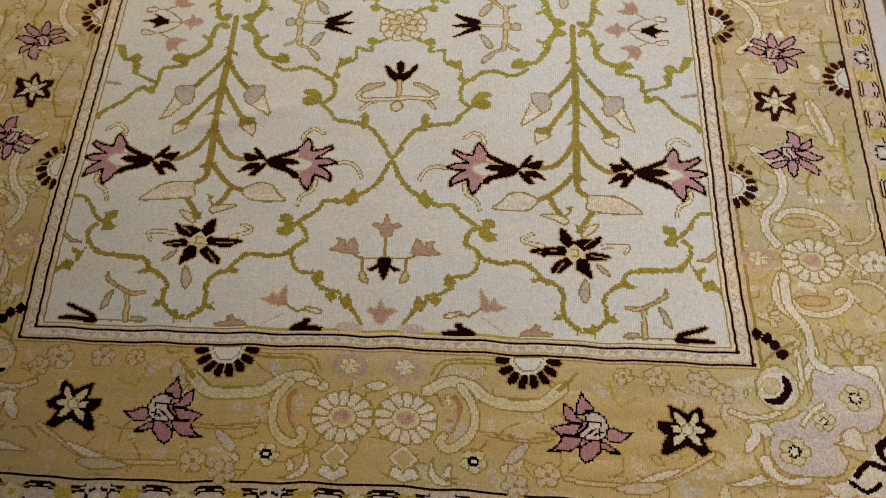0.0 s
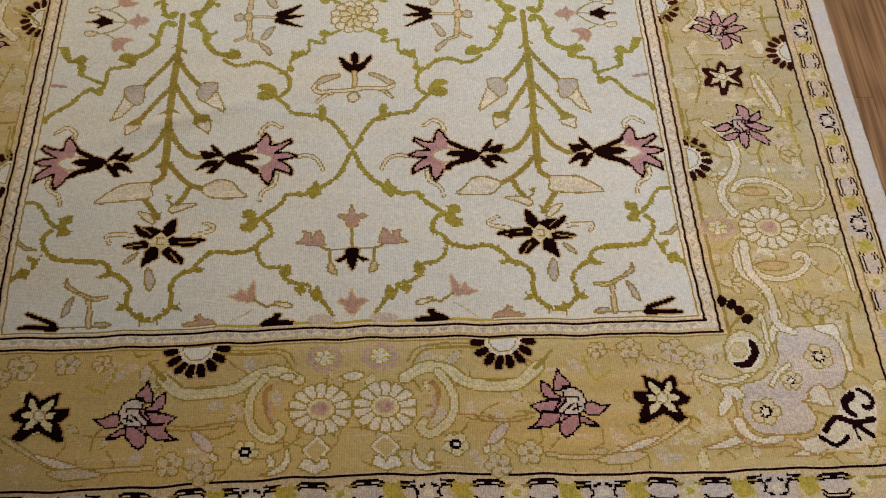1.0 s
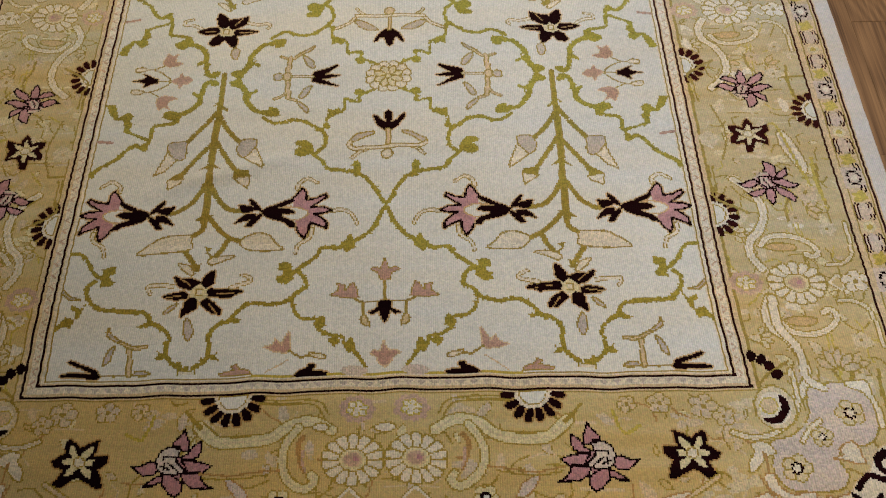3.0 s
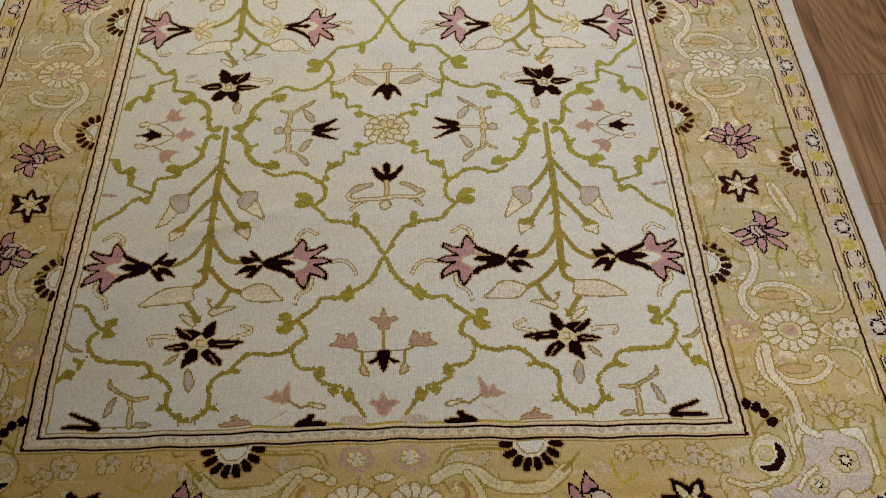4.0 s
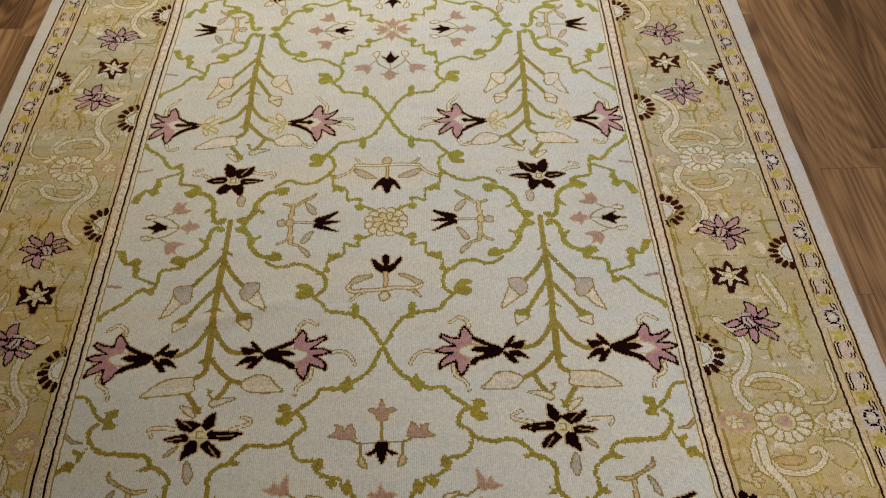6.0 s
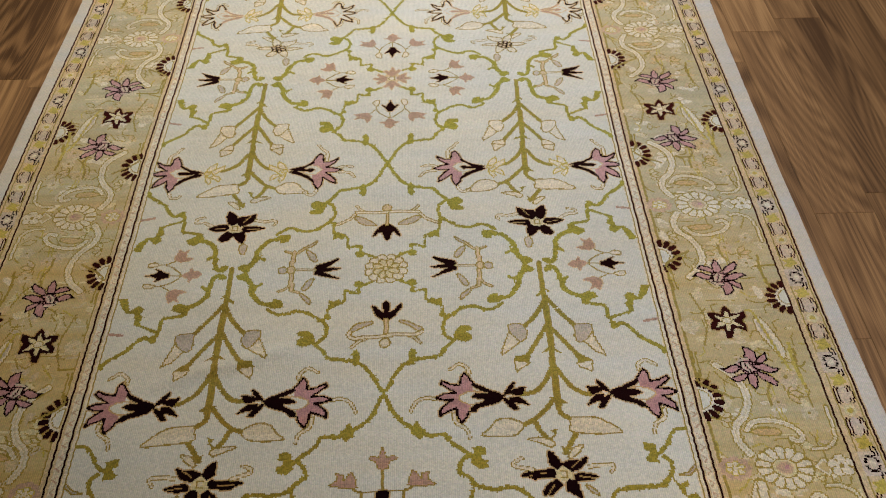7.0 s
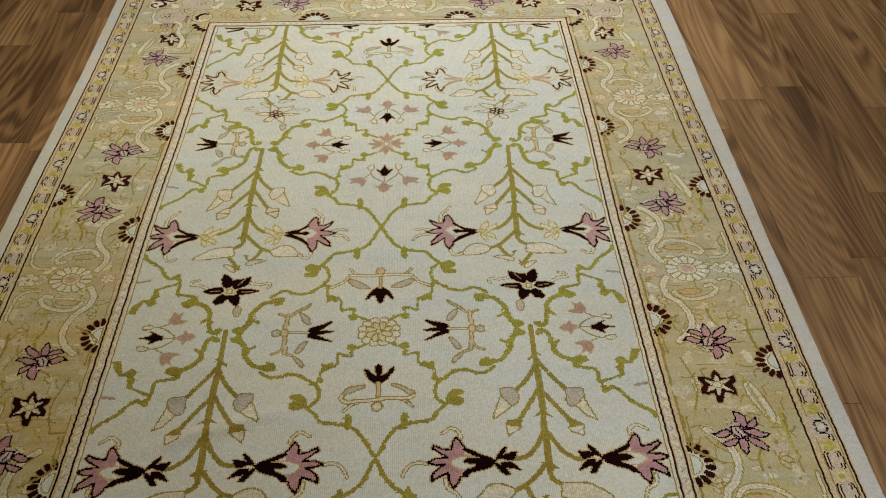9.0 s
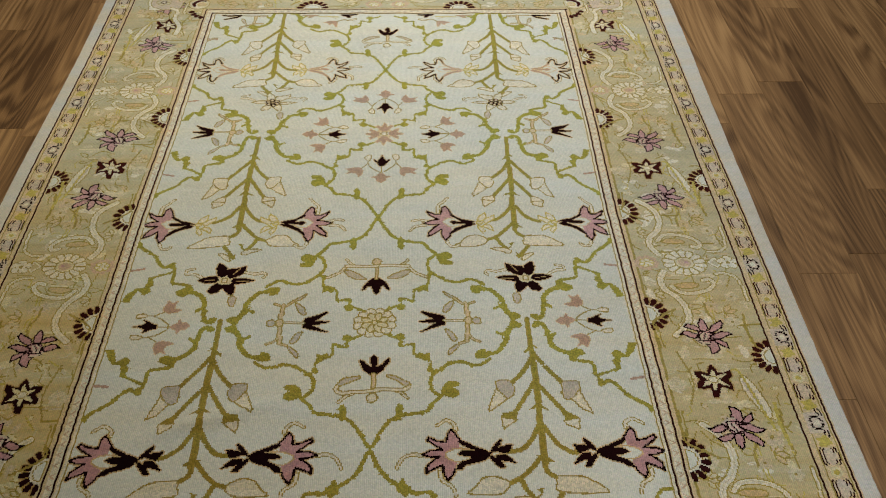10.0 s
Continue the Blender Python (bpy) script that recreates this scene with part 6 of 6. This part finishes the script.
def tidy(rows, first, last, who):
    """Stray knots that a later motif cut off from theirs go to the ground that they lie in."""
    names = [m[0] for m in motifs]
    ground = {names.index(g) for g in ("selvedge", "guard_stripe", "main_border", "inner_stripe", "field")}
    loose = {k for k, m in enumerate(motifs) if m[2] == "stuff"} | ground
    n = len(rows)
    root = list(range(n))

    def find(a):
        while root[a] != a:
            root[a] = root[root[a]]
            a = root[a]
        return a

    r, f, l, w = rows.tolist(), first.tolist(), last.tolist(), who.tolist()
    begin = {}
    for k in range(n):
        begin.setdefault(r[k], k)
        if k and r[k - 1] == r[k] and w[k - 1] == w[k] and w[k] not in loose:
            root[find(k)] = find(k - 1)
    for row in range(1, NY):
        a, b = begin[row - 1], begin[row]
        a_end, b_end = begin[row], begin.get(row + 1, n)
        while a < a_end and b < b_end:
            if w[a] == w[b] and w[a] not in loose and f[a] <= l[b] and f[b] <= l[a]:
                root[find(b)] = find(a)
            if l[a] < l[b]:
                a += 1
            else:
                b += 1
    size, best = {}, {}
    for k in range(n):
        if w[k] not in loose:
            q = find(k)
            size[q] = size.get(q, 0) + l[k] - f[k]
    for q, v in size.items():
        if v > best.get(w[q], (0, 0))[0]:
            best[w[q]] = (v, q)
    border, field = names.index("main_border"), names.index("field")
    guard = names.index("guard_stripe")
    for k in range(n):
        if w[k] not in loose and find(k) != best[w[k]][1]:
            x, y = abs(GX[f[k]]), GY[r[k]]
            who[k] = field if x < 0.476 and 0.02 < y < 1.667 else border if x < 0.7075 and -0.191 < y < 1.881 else guard


def halo():
    """A row of brown knots, where the dark dye has bled into the ground beside it."""
    names = np.array([m[0] if m[3] is None else motifs[m[3]][0] for m in motifs])
    bleeds = np.isin(names, ("tulip", "star_flower", "border_star", "half_rosette", "bow_bud", "rose_spray", "black_leaf"))
    black = ((hue == HUE["dark"]) | (hue == HUE["maroon"])) & bleeds[owner]
    ivory, gold = hue == HUE["ivory"], hue == HUE["gold"]
    for dj, di in ((0, 1), (0, -1), (1, 0), (-1, 0)):
        near = np.roll(black, (dj, di), (0, 1))
        who = np.roll(owner, (dj, di), (0, 1))
        for ground, dye in ((ivory, "halo"), (gold, "ochre")):
            m = near & ground
            hue[m] = HUE[dye]
            owner[m] = who[m]


def mingle():
    """Knots of two dyes interlock unevenly where they meet."""
    rng = np.random.default_rng(8)
    for axis, way, chance in ((1, 1, 0.03), (1, -1, 0.03), (0, 1, 0.02), (0, -1, 0.02)):
        beside = np.roll(hue, way, axis)
        broad = [HUE[k] for k in ("ivory", "olive", "stem", "gold", "cloud", "lilac")]
        fixed = ~(np.isin(hue, broad) & np.isin(beside, broad))
        swap = (hue != beside) & ~fixed & (rng.random(hue.shape) < chance)
        hue[swap] = beside[swap]


def weave():
    rug = new("rug")
    tagged(rug, "ivory wool rug with gold border and floral vine pattern", "rug")
    rug.location = (0, 0, 0)
    halo()
    mingle()
    key = owner.astype(np.int64) * 64 + hue
    cut = np.ones((NY, NX), bool)
    cut[:, 1:] = key[:, 1:] != key[:, :-1]
    cut[:, ::4] = True
    names = [m[0] for m in motifs]
    plain = np.array([m in ("selvedge", "guard_stripe", "main_border", "inner_stripe", "field", "faded_floral") for m in names])
    cut |= ~plain[owner]
    jj, ii = np.nonzero(cut)
    stop = np.empty_like(ii)
    stop[:-1] = np.where(jj[1:] == jj[:-1], ii[1:], NX)
    stop[-1] = NX
    who, dye = owner[jj, ii].copy(), hue[jj, ii]
    tidy(jj, ii, stop, who)
    order = np.argsort(who, kind="stable")
    edges = np.searchsorted(who[order], np.arange(len(motifs) + 1))
    parts = {}
    for k, (name, label, kind, top) in enumerate(motifs):
        pick = order[edges[k]:edges[k + 1]]
        if not len(pick):
            continue
        a, b, j, h = ii[pick], stop[pick], jj[pick], dye[pick]
        corners = np.stack([np.stack([a, j], 1), np.stack([b, j], 1), np.stack([b, j + 1], 1), np.stack([a, j + 1], 1)], 1).reshape(-1, 2)
        codes, faces = np.unique(corners[:, 1] * (NX + 1) + corners[:, 0], return_inverse=True)
        x, y = RX0 + (codes % (NX + 1)) * DX, RY0 + (codes // (NX + 1)) * DY
        z = relief(x, y)
        px, py = drift(x, y)
        verts = np.stack([px * U, py * U, z], 1)
        me = bpy.data.meshes.new(name)
        me.from_pydata(verts.tolist(), [], faces.reshape(-1, 4).tolist())
        used = np.unique(h)
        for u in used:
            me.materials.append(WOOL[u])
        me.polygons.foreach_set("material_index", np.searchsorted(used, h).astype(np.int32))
        me.polygons.foreach_set("use_smooth", np.ones(len(h), bool))
        me.update()
        ob = new(name, me)
        ob.parent = parts.get(top, rug)
        parts[k] = ob
        tagged(ob, label, kind=kind)
    # the rug's body below the pile: an edge that turns down to the floor, and the backing
    bm = bmesh.new()
    loop = []
    n = 80
    for x, y in ([(RX0 + (RX1 - RX0) * k / n, RY0) for k in range(n)] + [(RX1, RY0 + (RY1 - RY0) * k / n) for k in range(n)]
                 + [(RX1 - (RX1 - RX0) * k / n, RY1) for k in range(n)] + [(RX0, RY1 - (RY1 - RY0) * k / n) for k in range(n)]):
        z = float(relief(x, y))
        qx, qy = drift(np.float64(x), np.float64(y))
        out = 1 + 0.0022 / math.hypot(x, y - 0.85)
        ring = [(qx * U, qy * U, z), (qx * U * out, (0.85 + (qy - 0.85) * out) * U, z - 0.003), (qx * U * out, (0.85 + (qy - 0.85) * out) * U, FLOOR_Z)]
        loop.append([bm.verts.new(v) for v in ring])
    for r, q in zip(loop, loop[1:] + loop[:1]):
        for k in range(2):
            bm.faces.new((r[k], r[k + 1], q[k + 1], q[k]))
    bm.faces.new([r[2] for r in reversed(loop)])
    part("backing", bm, WOOL[HUE["selvedge"]], rug, "ivory overcast edge and cotton back")
    return rug


weave()


# ---- floor planks ----
def planks():
    wide, gap = 0.1365, 0.0006
    rng = random.Random(11)
    made = {}
    first = 0.951
    pinned = {0: 1.169 * U, 2: 1.342 * U, 3: 0.929 * U, -14: 1.166 * U, -15: 1.60 * U}
    c0, c1 = math.floor((X0 - first) / wide), math.ceil((X1 - first) / wide)
    for c in range(c0, c1 + 1):
        xb = min(first + c * wide, X1)
        xa = max(first + (c - 1) * wide, X0)
        if xb - xa < 0.01:
            continue
        joints = [pinned.get(c, rng.uniform(0.6, 1.5))]
        while joints[-1] < Y1:
            joints.append(joints[-1] + rng.choice((0.64, 0.70, 0.90, 1.05)))
        while joints[0] > Y0:
            joints.insert(0, joints[0] - rng.choice((0.70, 0.90, 1.05)))
        for ya, yb in zip(joints, joints[1:]):
            ya, yb = max(ya, Y0), min(yb, Y1)
            if yb - ya < 0.02:
                continue
            size = (round(xb - xa - gap, 4), round(yb - ya - gap, 4))
            if size not in made:
                bm = box((-size[0] / 2, -size[1] / 2, -0.008), (size[0] / 2, size[1] / 2, 0), 0.0007)
                me = bpy.data.meshes.new("plank")
                bm.to_mesh(me)
                bm.free()
                me.materials.append(WOOD)
                made[size] = me
            ob = new("plank", made[size])
            ob.parent = floor
            ob.location = ((xa + xb) / 2, (ya + yb) / 2, FLOOR_Z)


planks()
